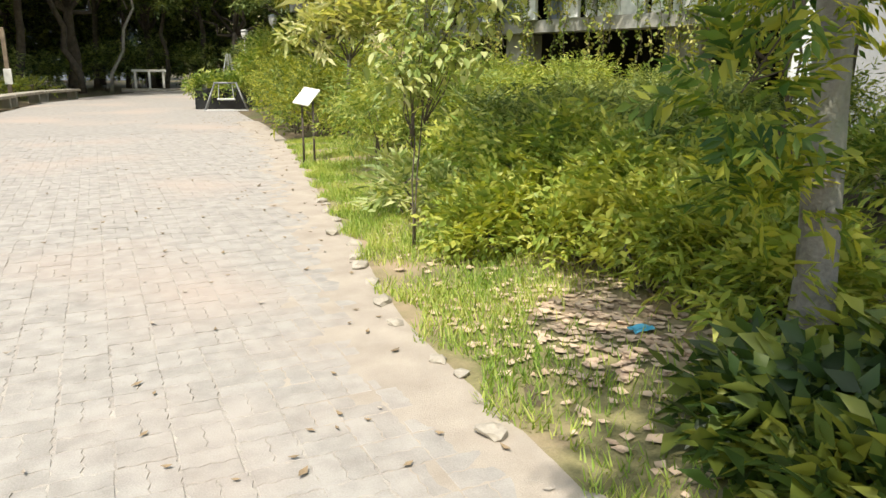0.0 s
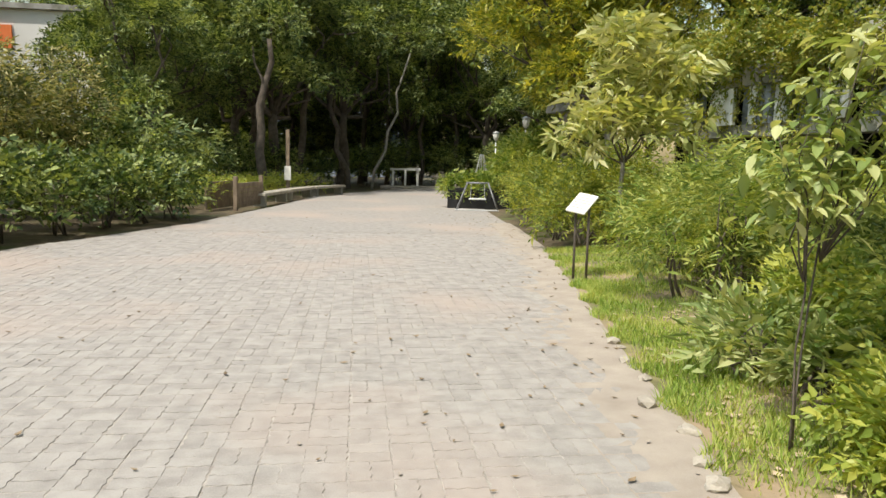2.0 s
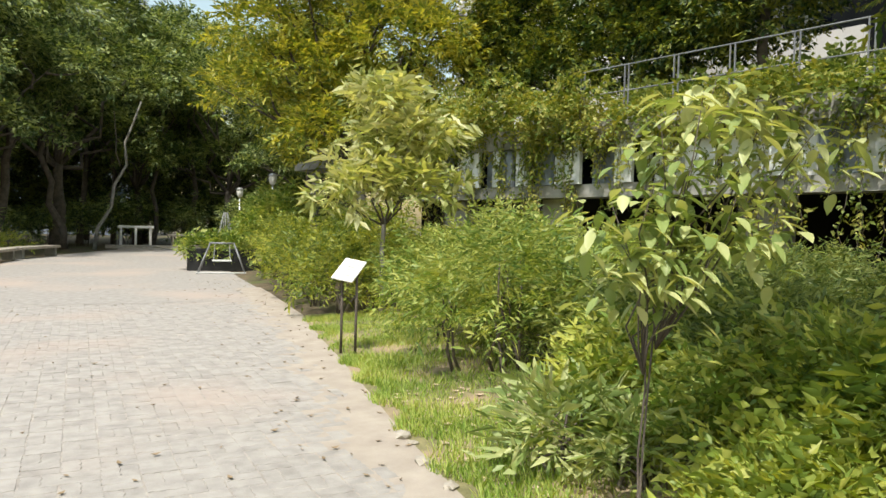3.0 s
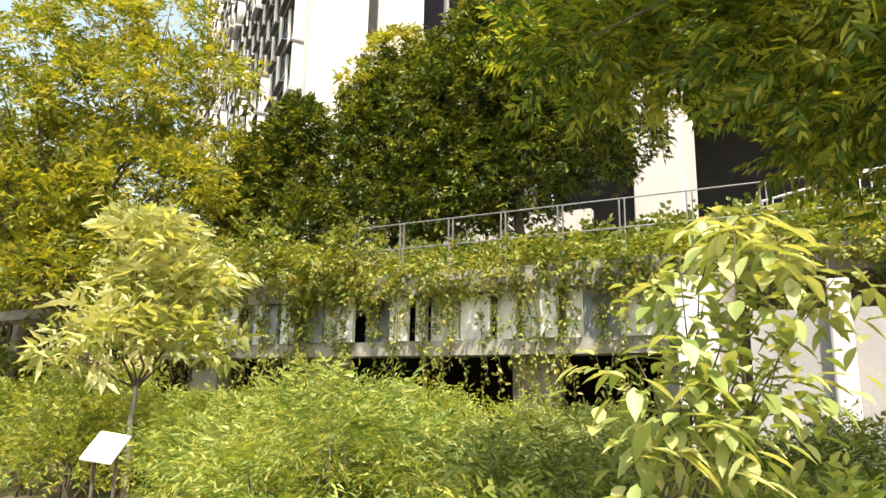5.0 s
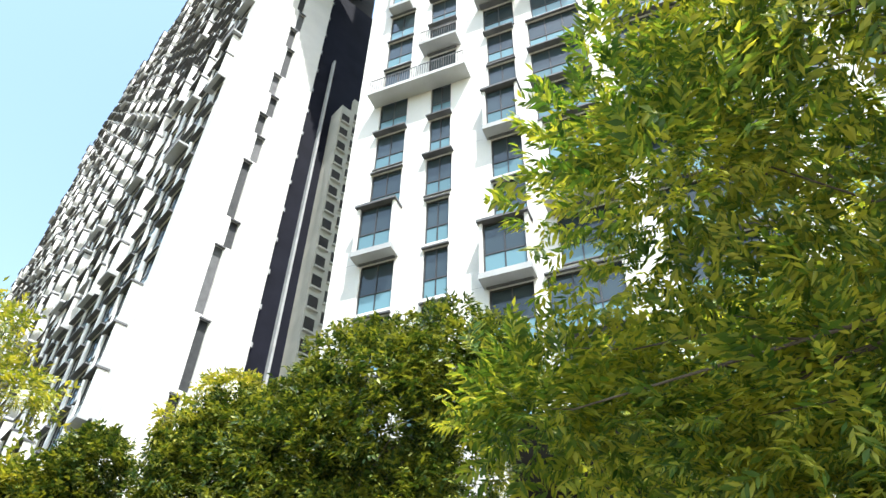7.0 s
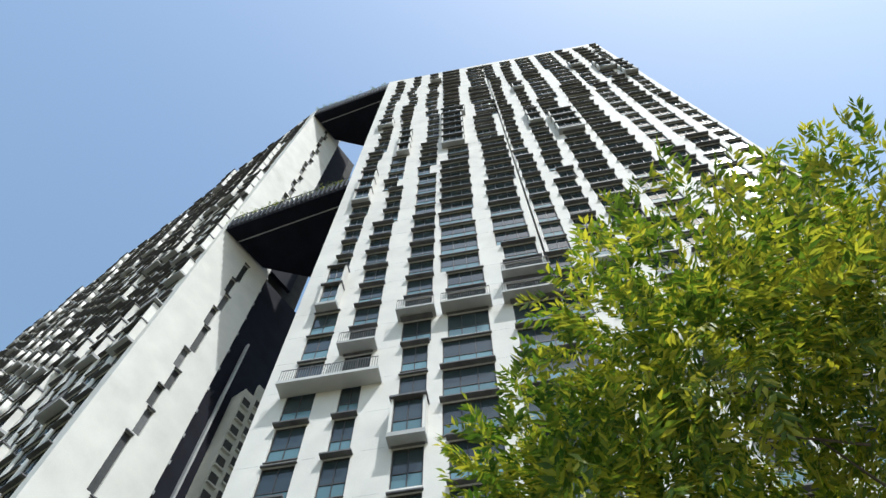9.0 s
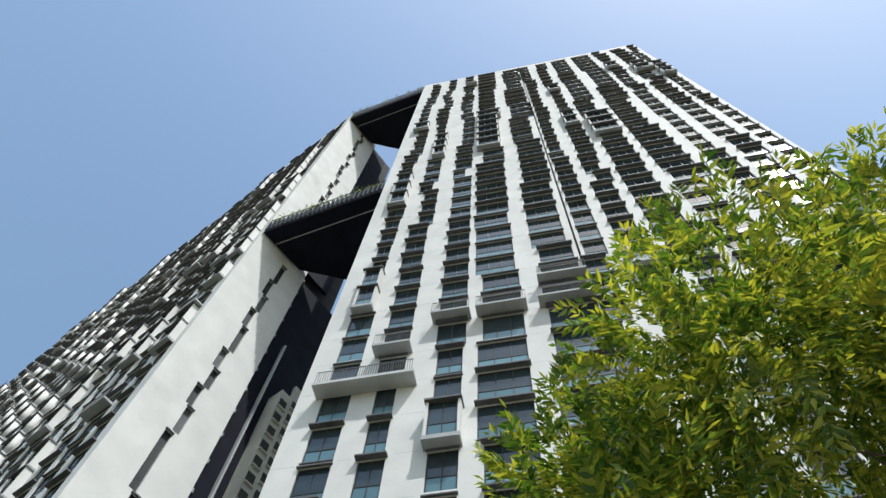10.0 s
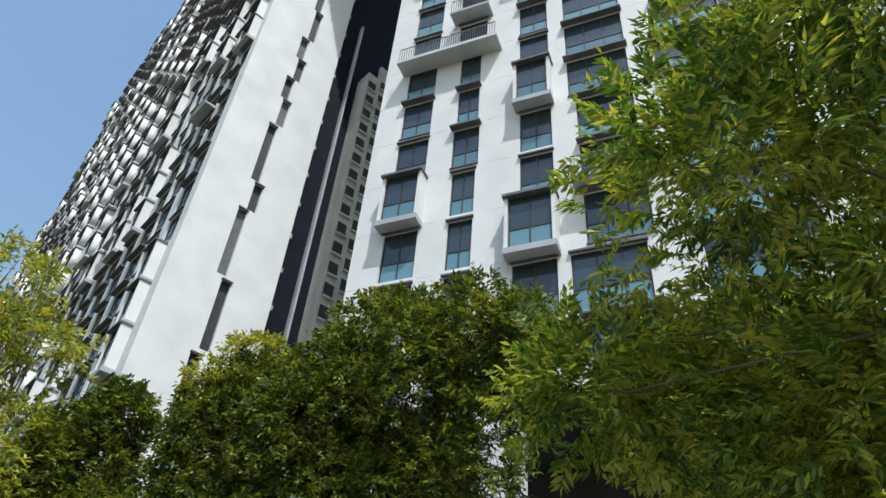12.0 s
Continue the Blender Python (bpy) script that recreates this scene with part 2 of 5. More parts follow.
def part(name, geo, mat, parent=None, label="", smooth=False):
    """One mesh object under a thing, under a part, or at top level."""
    ob = new(name, geo if isinstance(geo, bpy.types.Mesh) else geo.mesh(name, mat, smooth))
    if parent is not None:
        ob.parent = parent
    if label:
        ob["label"] = label
    return ob


def thing(name, place, label, category, group="", turn=0.0, kind=""):
    ob = new(name)
    ob.matrix_basis = pose(*place, 0, 0, turn)
    ob.empty_display_size = 0.2
    return tagged(ob, label, category, group, kind)


def fast_mesh(name, v, f, mat, smooth=False):
    me = bpy.data.meshes.new(name)
    v, f = np.asarray(v, np.float32), np.asarray(f, np.int32)
    me.vertices.add(len(v))
    me.vertices.foreach_set("co", v.ravel())
    me.loops.add(f.size)
    me.loops.foreach_set("vertex_index", f.ravel())
    me.polygons.add(len(f))
    me.polygons.foreach_set("loop_start", np.arange(0, f.size, f.shape[1], dtype=np.int32))
    me.polygons.foreach_set("loop_total", np.full(len(f), f.shape[1], np.int32))
    me.materials.append(mat)
    me.update(calc_edges=True)
    return me


# ---- foliage ----
def turns(d, roll):
    """Rotations that carry +x to the directions d, rolled about them."""
    d = d / np.linalg.norm(d, axis=1)[:, None]
    up = np.tile([0.0, 0.0, 1.0], (len(d), 1))
    side = np.cross(up, d)
    side[np.linalg.norm(side, axis=1) < 1e-3] = (1, 0, 0)
    side /= np.linalg.norm(side, axis=1)[:, None]
    nrm = np.cross(d, side)
    c, s = np.cos(roll)[:, None], np.sin(roll)[:, None]
    return np.stack([d, side * c + nrm * s, nrm * c - side * s], 2)


def spray(n, length, leaf, width, droop=0.25, angle=50.0):
    """A twig along +x with n leaves on both sides: corners of each leaf (n, 4, 3)."""
    out = []
    for i in range(n):
        t = (i + 1) / n
        a = radians(angle) * (1 if i % 2 else -1) * (1 - 0.75 * (t > 0.97))
        l = leaf * (0.75 + 0.35 * math.sin(math.pi * t))
        base = np.array([length * t, 0, -droop * length * t * t])
        ax = np.array([math.cos(a), math.sin(a), -0.25])
        sd = np.array([-math.sin(a), math.cos(a), 0]) * width * 0.5
        out.append([base, base + ax * l * 0.45 + sd + (0, 0, width * 0.12), base + ax * l + (0, 0, -0.12 * l), base + ax * l * 0.45 - sd + (0, 0, width * 0.12)])
    return np.array(out)


def place_sprays(tmpl, at, d, scale, roll, flex=1.0):
    r = turns(d, roll)
    t = tmpl.reshape(-1, 3)
    v = np.einsum("nij,kj->nki", r, t) * scale[:, None, None] + at[:, None, :]
    v = v.reshape(-1, 4, 3)
    size = np.linalg.norm(v[:, 2] - v[:, 0], axis=1)[:, None]
    v += (rng.normal(0, 0.25 * flex, (len(v), 3)) * size)[:, None, :]
    bend = rng.normal(0, 0.3 * flex, (len(v), 3)) * size
    v[:, 2] += bend
    v[:, 1] += 0.45 * bend
    v[:, 3] += 0.45 * bend + rng.normal(0, 0.06, (len(v), 3)) * size
    v = v[rng.random(len(v)) > 0.12].reshape(-1, 3)
    n = len(v) // 4
    f = np.array([[0, 1, 2], [0, 2, 3]])[None] + 4 * np.arange(n)[:, None, None]
    return v, f.reshape(-1, 3)


def lobe_points(lobes, n, inner=0.55, up=0.25, below=-0.6):
    """Points in the outer shell of ellipsoids, and outward directions. lobes: (x, y, z, rx, ry, rz)."""
    lobes = np.array(lobes, float)
    area = (lobes[:, 3] * lobes[:, 4] + lobes[:, 3] * lobes[:, 5]) ** 1.0
    pick = rng.choice(len(lobes), n, p=area / area.sum())
    d = rng.normal(size=(n * 3, 3))
    d /= np.linalg.norm(d, axis=1)[:, None]
    d = d[d[:, 2] > below][:n]
    pick = pick[:len(d)]
    u = rng.uniform(inner, 1, len(d))[:, None]
    at = lobes[pick, :3] + d * lobes[pick, 3:] * u
    out = d / lobes[pick, 3:] * lobes[pick, 3:].mean(1)[:, None] + (0, 0, up) + rng.normal(0, 0.35, d.shape)
    return at, out


def crown(name, lobes, n, tmpl, mat, parent, up=0.25, inner=0.55, below=-0.6, label="", flex=1.0):
    at, d = lobe_points(lobes, n, inner, up, below)
    v, f = place_sprays(tmpl, at, d, rng.uniform(0.65, 1.3, len(at)), rng.normal(0, 0.6, len(at)), flex)
    return part(name, fast_mesh(name, v, f, mat), mat, parent, label)


def wobble(p, q, n, amount):
    p, q = Vector(p), Vector(q)
    pts = [p.lerp(q, i / n) for i in range(n + 1)]
    return [w if i in (0, n) else w + Vector((rnd.gauss(0, amount), rnd.gauss(0, amount), rnd.gauss(0, amount * 0.5))) for i, w in enumerate(pts)]


def tree(name, place, label, lobes, n, tmpl, leaf_mat, trunk=(0.15, 2.0), lean=(0, 0), bark=None, twigs=2, group="", up=0.2, inner=0.5, category="tree", below=-0.7, flex=1.0, slim=1.0):
    """A tree on its base: tapered trunk, limbs to each lobe, and a crown of leafy sprays. Lobes are relative to the base."""
    ob = thing(name, place, label, category, group)
    r, h = trunk
    fork = Vector((lean[0], lean[1], h))
    g = Geo()
    pts = wobble((0, 0, -0.1), fork, 6, r * 0.2)
    g.tube(pts, [r * (1.35 if i == 0 else 1.1 - 0.4 * i / 6) for i in range(7)], 10)
    part("trunk", g, bark or M_BARK, ob, smooth=True)
    for lb in lobes:
        c = Vector(lb[:3])
        g = Geo()
        g.tube(wobble(fork - Vector((0, 0, 0.15)), c, 5, 0.07 * (c - fork).length), [r * slim * (0.42 - 0.07 * i) for i in range(6)], 6)
        for _ in range(twigs):
            e = c + Vector((rnd.uniform(-1, 1) * lb[3], rnd.uniform(-1, 1) * lb[4], rnd.uniform(-0.3, 0.9) * lb[5])) * 0.75
            g.tube(wobble(fork.lerp(c, rnd.uniform(0.5, 0.95)), e, 3, 0.08), [r * slim * 0.22, r * slim * 0.17, r * slim * 0.12, r * slim * 0.05], 5)
        part("limb", g, M_BARKD, ob, smooth=True)
    crown("crown", lobes, n, tmpl, leaf_mat, ob, up, inner, below, flex=flex)
    return ob


def shrub(place, label, lobes, n, tmpl, leaf_mat, stems=5, group="shrubs", name="shrub", up=0.45, inner=0.35):
    ob = thing(name, place, label, "shrub", group)
    g = Geo()
    for i in range(stems):
        lb = lobes[i % len(lobes)]
        e = (lb[0] + rnd.uniform(-0.5, 0.5) * lb[3], lb[1] + rnd.uniform(-0.5, 0.5) * lb[4], lb[2] + 0.5 * lb[5])
        b = (lb[0] * 0.5 + rnd.uniform(-0.15, 0.15), lb[1] * 0.5 + rnd.uniform(-0.15, 0.15), -0.05)
        g.tube(wobble(b, e, 4, 0.05), [0.022, 0.018, 0.014, 0.01, 0.005], 5)
    part("stem", g, M_BARKD, ob, smooth=True)
    crown("foliage", lobes, n, tmpl, leaf_mat, ob, up, inner, -0.5)
    return ob


SP_NEAR = spray(15, 0.21, 0.092, 0.028, -0.05, 48)
SP_FAR = spray(13, 0.5, 0.17, 0.065, 0.3, 58)
SP_BANK = spray(14, 0.55, 0.2, 0.075, 0.35, 58)
SP_HEDGE = spray(12, 0.22, 0.135, 0.068, 0.05, 58)
SP_BUSH = spray(11, 0.26, 0.09, 0.034, 0.25, 55)
SP_FEATHER = spray(19, 0.34, 0.085, 0.022, 0.35, 62)
SP_YELLOW = spray(9, 0.14, 0.21, 0.085, 0.2, 68)
SP_VINE = spray(8, 0.3, 0.11, 0.085, 0.5, 60)


# ---- ground and paving ----
RIGHT = [(-14, 0.6), (-2, 1.15), (0, 1.28), (3.8, 1.54), (4.5, 1.65), (5.5, 1.84), (8.2, 2.31), (12, 3.0), (15, 3.5), (19, 3.92), (24, 4.3), (32, 5.0), (48, 6.4)]
LEFT = [(-14, -7.2), (0, -7.0), (10, -6.4), (14.4, -5.6), (16.1, -5.0), (19.5, -3.95), (27, -2.8), (35, -1.9), (45, 2.0), (48, 2.2)]


def right_edge(y):
    return float(np.interp(y, [p[0] for p in RIGHT], [p[1] for p in RIGHT]))


def left_edge(y):
    return float(np.interp(y, [p[0] for p in LEFT], [p[1] for p in LEFT]))


def bed_height(x, y):
    """The planted bed rises gently from the path to the podium."""
    e = right_edge(min(max(y, -14), 48))
    rise = min(max((x - e - 0.3) / 9.0, 0), 1) * 0.55
    return rise + 0.03 * noise.noise(Vector((x * 0.7, y * 0.7, 0))) * min(max((x - e) * 2, 0), 1)


g = Geo()
xs = [-3000, -800, -200, -80, -40, -24, -16, -12, -9.5] + [-8 + 0.5 * i for i in range(49)] + [20, 30, 60, 120, 300, 900, 3000]
ys = [-3000, -800, -200, -60, -25] + [-15 + 0.75 * i for i in range(70)] + [42, 46, 52, 60, 80, 120, 200, 400, 900, 3000]
gv = [(x, y, (bed_height(x, y) if -15 < y < 50 and x < 17 and x > -9 else 0.0) - (0.06 if x < right_edge(min(max(y, -14), 48)) + 0.02 else 0.0)) for x in xs for y in ys]
gf = [(i * len(ys) + j, (i + 1) * len(ys) + j, (i + 1) * len(ys) + j + 1, i * len(ys) + j + 1) for i in range(len(xs) - 1) for j in range(len(ys) - 1)]
ground = part("ground", g.add(gv, gf), M_SOIL, smooth=True)
tagged(ground, "brown soil and low green cover around the path", "ground", kind="structure")

pav = Geo()
pv, pf = [], []
yy = [-14 + 0.5 * i for i in range(125)]
for y in yy:
    pv += [(left_edge(y), y, -0.0035), (right_edge(y), y, -0.0035)]
pf = [(2 * i, 2 * i + 1, 2 * i + 3, 2 * i + 2) for i in range(len(yy) - 1)]
paving = part("pavement", pav.add(pv, pf), M_SAND)
tagged(paving, "sunlit walkway of pale grey interlocking concrete pavers with sandy joints", "pavement", kind="structure")


def paver_mesh(name, pts_list, mat):
    g = Geo()
    for cx, cy, ang, dz in pts_list:
        c, s = math.cos(ang), math.sin(ang)
        zig = ((-0.108, 0.0), (-0.08, 0.006), (-0.045, -0.006), (0.0, 0.006), (0.045, -0.006), (0.08, 0.006), (0.108, 0.0))
        ring = [(x, w - 0.0535) for x, w in zig] + [(x, w + 0.0535) for x, w in reversed(zig)]
        lo = [(cx + c * x - s * y, cy + s * x + c * y, -0.014) for x, y in ring]
        mid = [(cx + c * x - s * y, cy + s * x + c * y, dz - 0.0025) for x, y in ring]
        hi = [(cx + 0.978 * (c * x - s * y), cy + 0.97 * (s * x + c * y), dz) for x, y in ring]
        n = len(ring)
        f = [(n + i, n + (i + 1) % n, 2 * n + (i + 1) % n, 2 * n + i) for i in range(n)] + [(i, (i + 1) % n, n + (i + 1) % n, n + i) for i in range(n)] + [tuple(range(2 * n, 3 * n))]
        g.add(lo + mid + hi, f)
    return g.mesh(name, mat)


def world_part(name, geo, mat, parent, label="", smooth=False):
    """A part built in world coordinates under a placed thing."""
    ob = part(name, geo, mat, parent, label, smooth)
    ob.matrix_parent_inverse = parent.matrix_basis.inverted()
    return ob


# ---- apartment towers ----
STOREY = 2.9
WINDOW = 2.56
LEVEL = 32.56
TOP = 127.7
XF = 19.17


def lattice(x0, x1, ys, zs):
    """One connected frame: bars between the 1st and 2nd, 3rd and 4th ... lines both ways."""
    g = Geo()
    ny, nz = len(ys), len(zs)
    v = [(x, y, z) for x in (x0, x1) for y in ys for z in zs]
    def at(k, i, j):
        return k * ny * nz + i * nz + j
    def solid(i, j):
        return 0 <= i < ny - 1 and 0 <= j < nz - 1 and (i % 2 == 0 or j % 2 == 0)
    f = []
    for i in range(ny - 1):
        for j in range(nz - 1):
            if not solid(i, j):
                continue
            f += [(at(0, i, j), at(0, i, j + 1), at(0, i + 1, j + 1), at(0, i + 1, j)), (at(1, i, j), at(1, i + 1, j), at(1, i + 1, j + 1), at(1, i, j + 1))]
            for (a, b), (p, q) in (((i - 1, j), ((i, j), (i, j + 1))), ((i + 1, j), ((i + 1, j + 1), (i + 1, j))), ((i, j - 1), ((i + 1, j), (i, j))), ((i, j + 1), ((i, j + 1), (i + 1, j + 1)))):
                if not solid(a, b):
                    f.append((at(0, *p), at(1, *p), at(1, *q), at(0, *q)))
    return g.add(v, f)


def cell(w, kind):
    """One window bay. Origin: the middle of the opening's top, on the wall's face; x goes inwards."""
    out = {}
    h = WINDOW
    n = 2 if w < 2.2 else 3
    bars = [-w / 2, -w / 2 + 0.06]
    for i in range(1, n):
        bars += [-w / 2 + w * i / n - 0.025, -w / 2 + w * i / n + 0.025]
    g = lattice(0.10, 0.18, bars + [w / 2 - 0.06, w / 2], [-h, -h + 0.07, -h + 0.95, -h + 1.02, -0.07, 0])
    off = -0.6 if kind == "bay" else 0.0
    if off:
        g.v = [(x + off, y, z) for x, y, z in g.v]
    out["window"] = (g, M_FRAME)
    out["pane"] = (Geo().box(0.14 + off, 0.155 + off, -w / 2 + 0.06, w / 2 - 0.06, -h + 0.98, -0.07), M_GLASS)
    out["panel"] = (Geo().box(0.13 + off, 0.145 + off, -w / 2 + 0.06, w / 2 - 0.06, -h + 0.07, -h + 0.97), M_TEAL)
    if kind == "hood":
        out["hood"] = (Geo().box(-0.34, -0.003, -w / 2 - 0.1, w / 2 + 0.1, 0.0, 0.09), M_SHADE)
        out["ledge"] = (Geo().box(-0.08, -0.003, -w / 2 - 0.02, w / 2 + 0.02, -h - 0.06, -h - 0.004), M_SHADE)
    elif kind == "bay":
        for nm, y0, y1 in (("bay_side", -w / 2 - 0.14, -w / 2 - 0.003), ("bay_cheek", w / 2 + 0.003, w / 2 + 0.14)):
            out[nm] = (Geo().box(-0.62, -0.003, y0, y1, -h - 0.02, 0.02), M_WHITE)
        out["hood"] = (Geo().box(-0.78, -0.003, -w / 2 - 0.2, w / 2 + 0.2, 0.023, 0.15), M_SHADE)
        out["ledge"] = (Geo().box(-0.7, -0.003, -w / 2 - 0.17, w / 2 + 0.17, -h - 0.3, -h - 0.023), M_GREY)
    elif kind == "balcony":
        out["balcony_slab"] = (Geo().box(-0.85, -0.003, -w / 2 - 0.3, w / 2 + 0.3, -h - 0.2, -h - 0.02), M_GREY)
        k = int((w + 0.5) / 0.13)
        b = lattice(-0.83, -0.8, [-w / 2 - 0.28 + (w + 0.52) * i / k + o for i in range(k + 1) for o in (0, 0.024)], [-h - 0.02, -h + 0.02, -h + 0.98, -h + 1.03])
        out["railing"] = (b, M_SHADE)
        out["hood"] = (Geo().box(-0.3, -0.003, -w / 2 - 0.08, w / 2 + 0.08, 0.0, 0.09), M_SHADE)
    else:
        out["hood"] = (Geo().box(-0.14, -0.003, -w / 2 - 0.06, w / 2 + 0.06, 0.0, 0.08), M_SHADE)
    return out


cells, cell_meshes = {}, {}


def facade(tower, basis, columns, levels, own, kinds, bottom, top, seed, chosen=()):
    """A facade in the plane x=0 of basis: piers, wall round each opening, and a window in each opening."""
    pick = random.Random(seed)
    wall, rest = Geo(), {}
    edges = []
    chosen = dict(chosen)
    for ci, (y, w) in enumerate(columns):
        a, b = y - w / 2 - 0.22, y + w / 2 + 0.22
        edges.append((a, b))
        prev, run = top, 0
        for n in reversed(levels):
            z = LEVEL + STOREY * n
            if run <= 0:
                run = pick.choice((1, 1, 2, 2, 3, 5))
                dw = pick.choice((0, 0, 0, -0.3, -0.5))
                dy = pick.choice((-1, 0, 0, 1)) * (0.17 - dw / 2)
                usual = pick.choices(kinds[0], kinds[1])[0]
                usual = "plain" if usual == "balcony" and run > 1 else usual
            run -= 1
            kind = chosen.get((ci, n), usual)
            ww, yc = round(w + dw, 2), y + dy
            wall.box(0, 0.32, a, b, z, prev, basis)
            wall.box(0, 0.32, a, yc - ww / 2, z - WINDOW, z, basis)
            wall.box(0, 0.32, yc + ww / 2, b, z - WINDOW, z, basis)
            prev = z - WINDOW
            key = (ww, kind)
            if key not in cells:
                cells[key] = cell(ww, kind)
                cell_meshes[key] = {k: q.mesh(k, mt) for k, (q, mt) in cells[key].items()}
            m = basis @ Matrix.Translation((0, yc, z))
            if own(ci, n):
                holder = None
                for k, me in cell_meshes[key].items():
                    ob = new(k, me)
                    ob.parent = holder or tower
                    if holder is None:
                        holder = ob
                        ob.matrix_parent_inverse = tower.matrix_basis.inverted()
                        ob.matrix_basis = m
            else:
                for k, (q, mt) in cells[key].items():
                    v = np.array(q.v) @ np.array(m.to_3x3()).T + np.array(m.translation)
                    rest.setdefault((k, mt.name), ([], [], mt))
                    dst = rest[(k, mt.name)]
                    base = sum(len(x) for x in dst[0])
                    dst[0].append(v)
                    dst[1].append(np.array(q.f) + base)
        wall.box(0, 0.32, a, b, bottom, prev, basis)
    edges.sort()
    return wall, rest, edges


def finish(tower, wall, rest, label):
    world_part("wall", wall, M_WHITE, tower, label)
    for (k, _), (v, f, mt) in rest.items():
        ob = part(k, fast_mesh(k, np.concatenate(v), np.concatenate(f), mt), mt, tower)
        ob.matrix_parent_inverse = tower.matrix_basis.inverted()
        ob["kind"] = "stuff"


COLUMNS = [(16.85, 1.6), (14.15, 1.6), (10.85, 1.75), (8.1, 2.75), (3.85, 2.8), (1.4, 1.5), (-1.45, 1.7), (-4.25, 2.4), (-8.1, 2.85), (-11.3, 1.7), (-14.2, 1.9), (-16.4, 1.3)]
tower = thing("apartment_tower", (XF, 2.1, 0), "tall white apartment tower with staggered windows, hoods and balconies", "building")
LEVELS = list(range(-6, 33))
chosen = {(0, -3): "bay", (2, -4): "bay", (2, -1): "bay", (1, 2): "balcony", (2, 3): "balcony", (3, 3): "balcony", (4, 4): "balcony", (0, -1): "hood", (1, -1): "hood", (1, -2): "hood", (0, -2): "plain", (0, -4): "plain", (1, -3): "plain", (1, -4): "plain", (0, 1): "plain", (1, 1): "plain", (0, 0): "plain", (1, 0): "plain", (0, 2): "plain", (2, -2): "plain", (2, -3): "plain", (2, 0): "plain", (2, 1): "hood", (3, -3): "balcony"}
for n in range(8, 14):
    chosen[(4, n)] = "hood"
wall, rest, edges = facade(tower, Matrix.Translation((XF, 0, 0)), COLUMNS, LEVELS, lambda c, n: n < 21, (("plain", "hood", "bay", "balcony"), (40, 46, 9, 5)), 12.6, TOP, 3, chosen)
lo, hi = -17.6, 19.09
cuts = sorted([lo] + [e for ab in edges for e in ab] + [hi])
for a, b in zip(cuts[0::2], cuts[1::2]):
    if b - a > 0.01:
        wall.box(XF, XF + 0.32, a, b, 12.6, TOP)
finish(tower, wall, rest, "white rendered facade wall")
# solid block; its near-black colour stands for unlit rooms
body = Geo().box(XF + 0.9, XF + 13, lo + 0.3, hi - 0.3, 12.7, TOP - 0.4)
world_part("core", body, M_DARK, tower, "solid near-black block standing for unlit rooms")
shell = Geo().box(XF + 0.321, XF + 13.3, hi - 0.3, hi, 12.6, TOP).box(XF + 0.321, XF + 13.3, lo, lo + 0.3, 12.6, TOP).box(XF + 13, XF + 13.3, lo + 0.3, hi - 0.3, 12.6, TOP)
world_part("side_wall", shell, M_WHITE, tower)
world_part("soffit", Geo().box(XF + 0.33, XF + 13, lo + 0.31, hi - 0.31, 12.3, 12.69), M_DARK, tower, "underside over the lobby, its shade put into a dark colour")
world_part("roof", Geo().box(XF + 0.33, XF + 13, lo + 0.31, hi - 0.31, TOP - 0.39, TOP - 0.1), M_CONC, tower)
# shallow joints across the piers
joints = Geo()
for a, b in zip(cuts[0::2], cuts[1::2]):
    if b - a > 0.3:
        for n in LEVELS:
            joints.box(XF - 0.003, XF + 0.05, a + 0.01, b - 0.01, LEVEL + STOREY * n + 0.2, LEVEL + STOREY * n + 0.214)
world_part("joint", joints, M_GREY, tower)["kind"] = "stuff"
# long shared balcony
g = Geo().box(XF - 0.95, XF - 0.004, 12.5, 18.0, LEVEL - 0.34, LEVEL - 0.12)
world_part("balcony_slab", g, M_PALE, tower, "long pale grey balcony slab")
for a, b in ((15.2, 17.9), (12.6, 15.1)):
    k = int((b - a) / 0.13)
    g = lattice(XF - 0.92, XF - 0.89, [a + (b - a) * i / k + o for i in range(k + 1) for o in (0, 0.024)], [LEVEL - 0.12, LEVEL - 0.08, LEVEL + 0.85, LEVEL + 0.9])
    world_part("railing", g, M_SHADE, tower)
# ground columns below the tower
for y in (12.4, 2.5, -7.5):
    world_part("column", Geo().soft_box(XF - 0.1, XF + 1.0, y - 0.78, y + 0.78, 4.3, 12.3, 0.05), M_WHITE, tower)
# undercroft shade is put into the wall's colour
world_part("lobby_wall", Geo().box(XF + 5, XF + 5.3, lo, hi, 4.3, 12.3), M_DARK, tower, "lobby wall coloured dark to stand for undercroft shade")

# second tower, turned away along the next street
AX, AY = 21.45, 32.75
BASIS = Matrix.Translation((AX, AY, 0)) @ Matrix.Rotation(radians(-25.5), 4, "Z")
tower_b = thing("apartment_tower", (AX, AY, 0), "tall white apartment tower with a blank end wall and textured bays", "building")
COLS_B = [(2.2 + 2.95 * i, 1.9 + 0.4 * ((i * 7) % 3) / 2) for i in range(31)]
wall, rest, edges = facade(tower_b, BASIS, COLS_B, list(range(-9, 33)), lambda c, n: c < 7 and n < 33, (("plain", "hood", "bay", "balcony"), (30, 44, 21, 5)), 0.0, TOP, 9)
cuts = sorted([0.0] + [e for ab in edges for e in ab] + [93.0])
for a, b in zip(cuts[0::2], cuts[1::2]):
    if b - a > 0.01:
        wall.box(0, 0.32, a, b, 0, TOP, BASIS)
finish(tower_b, wall, rest, "white facade wall with bays")
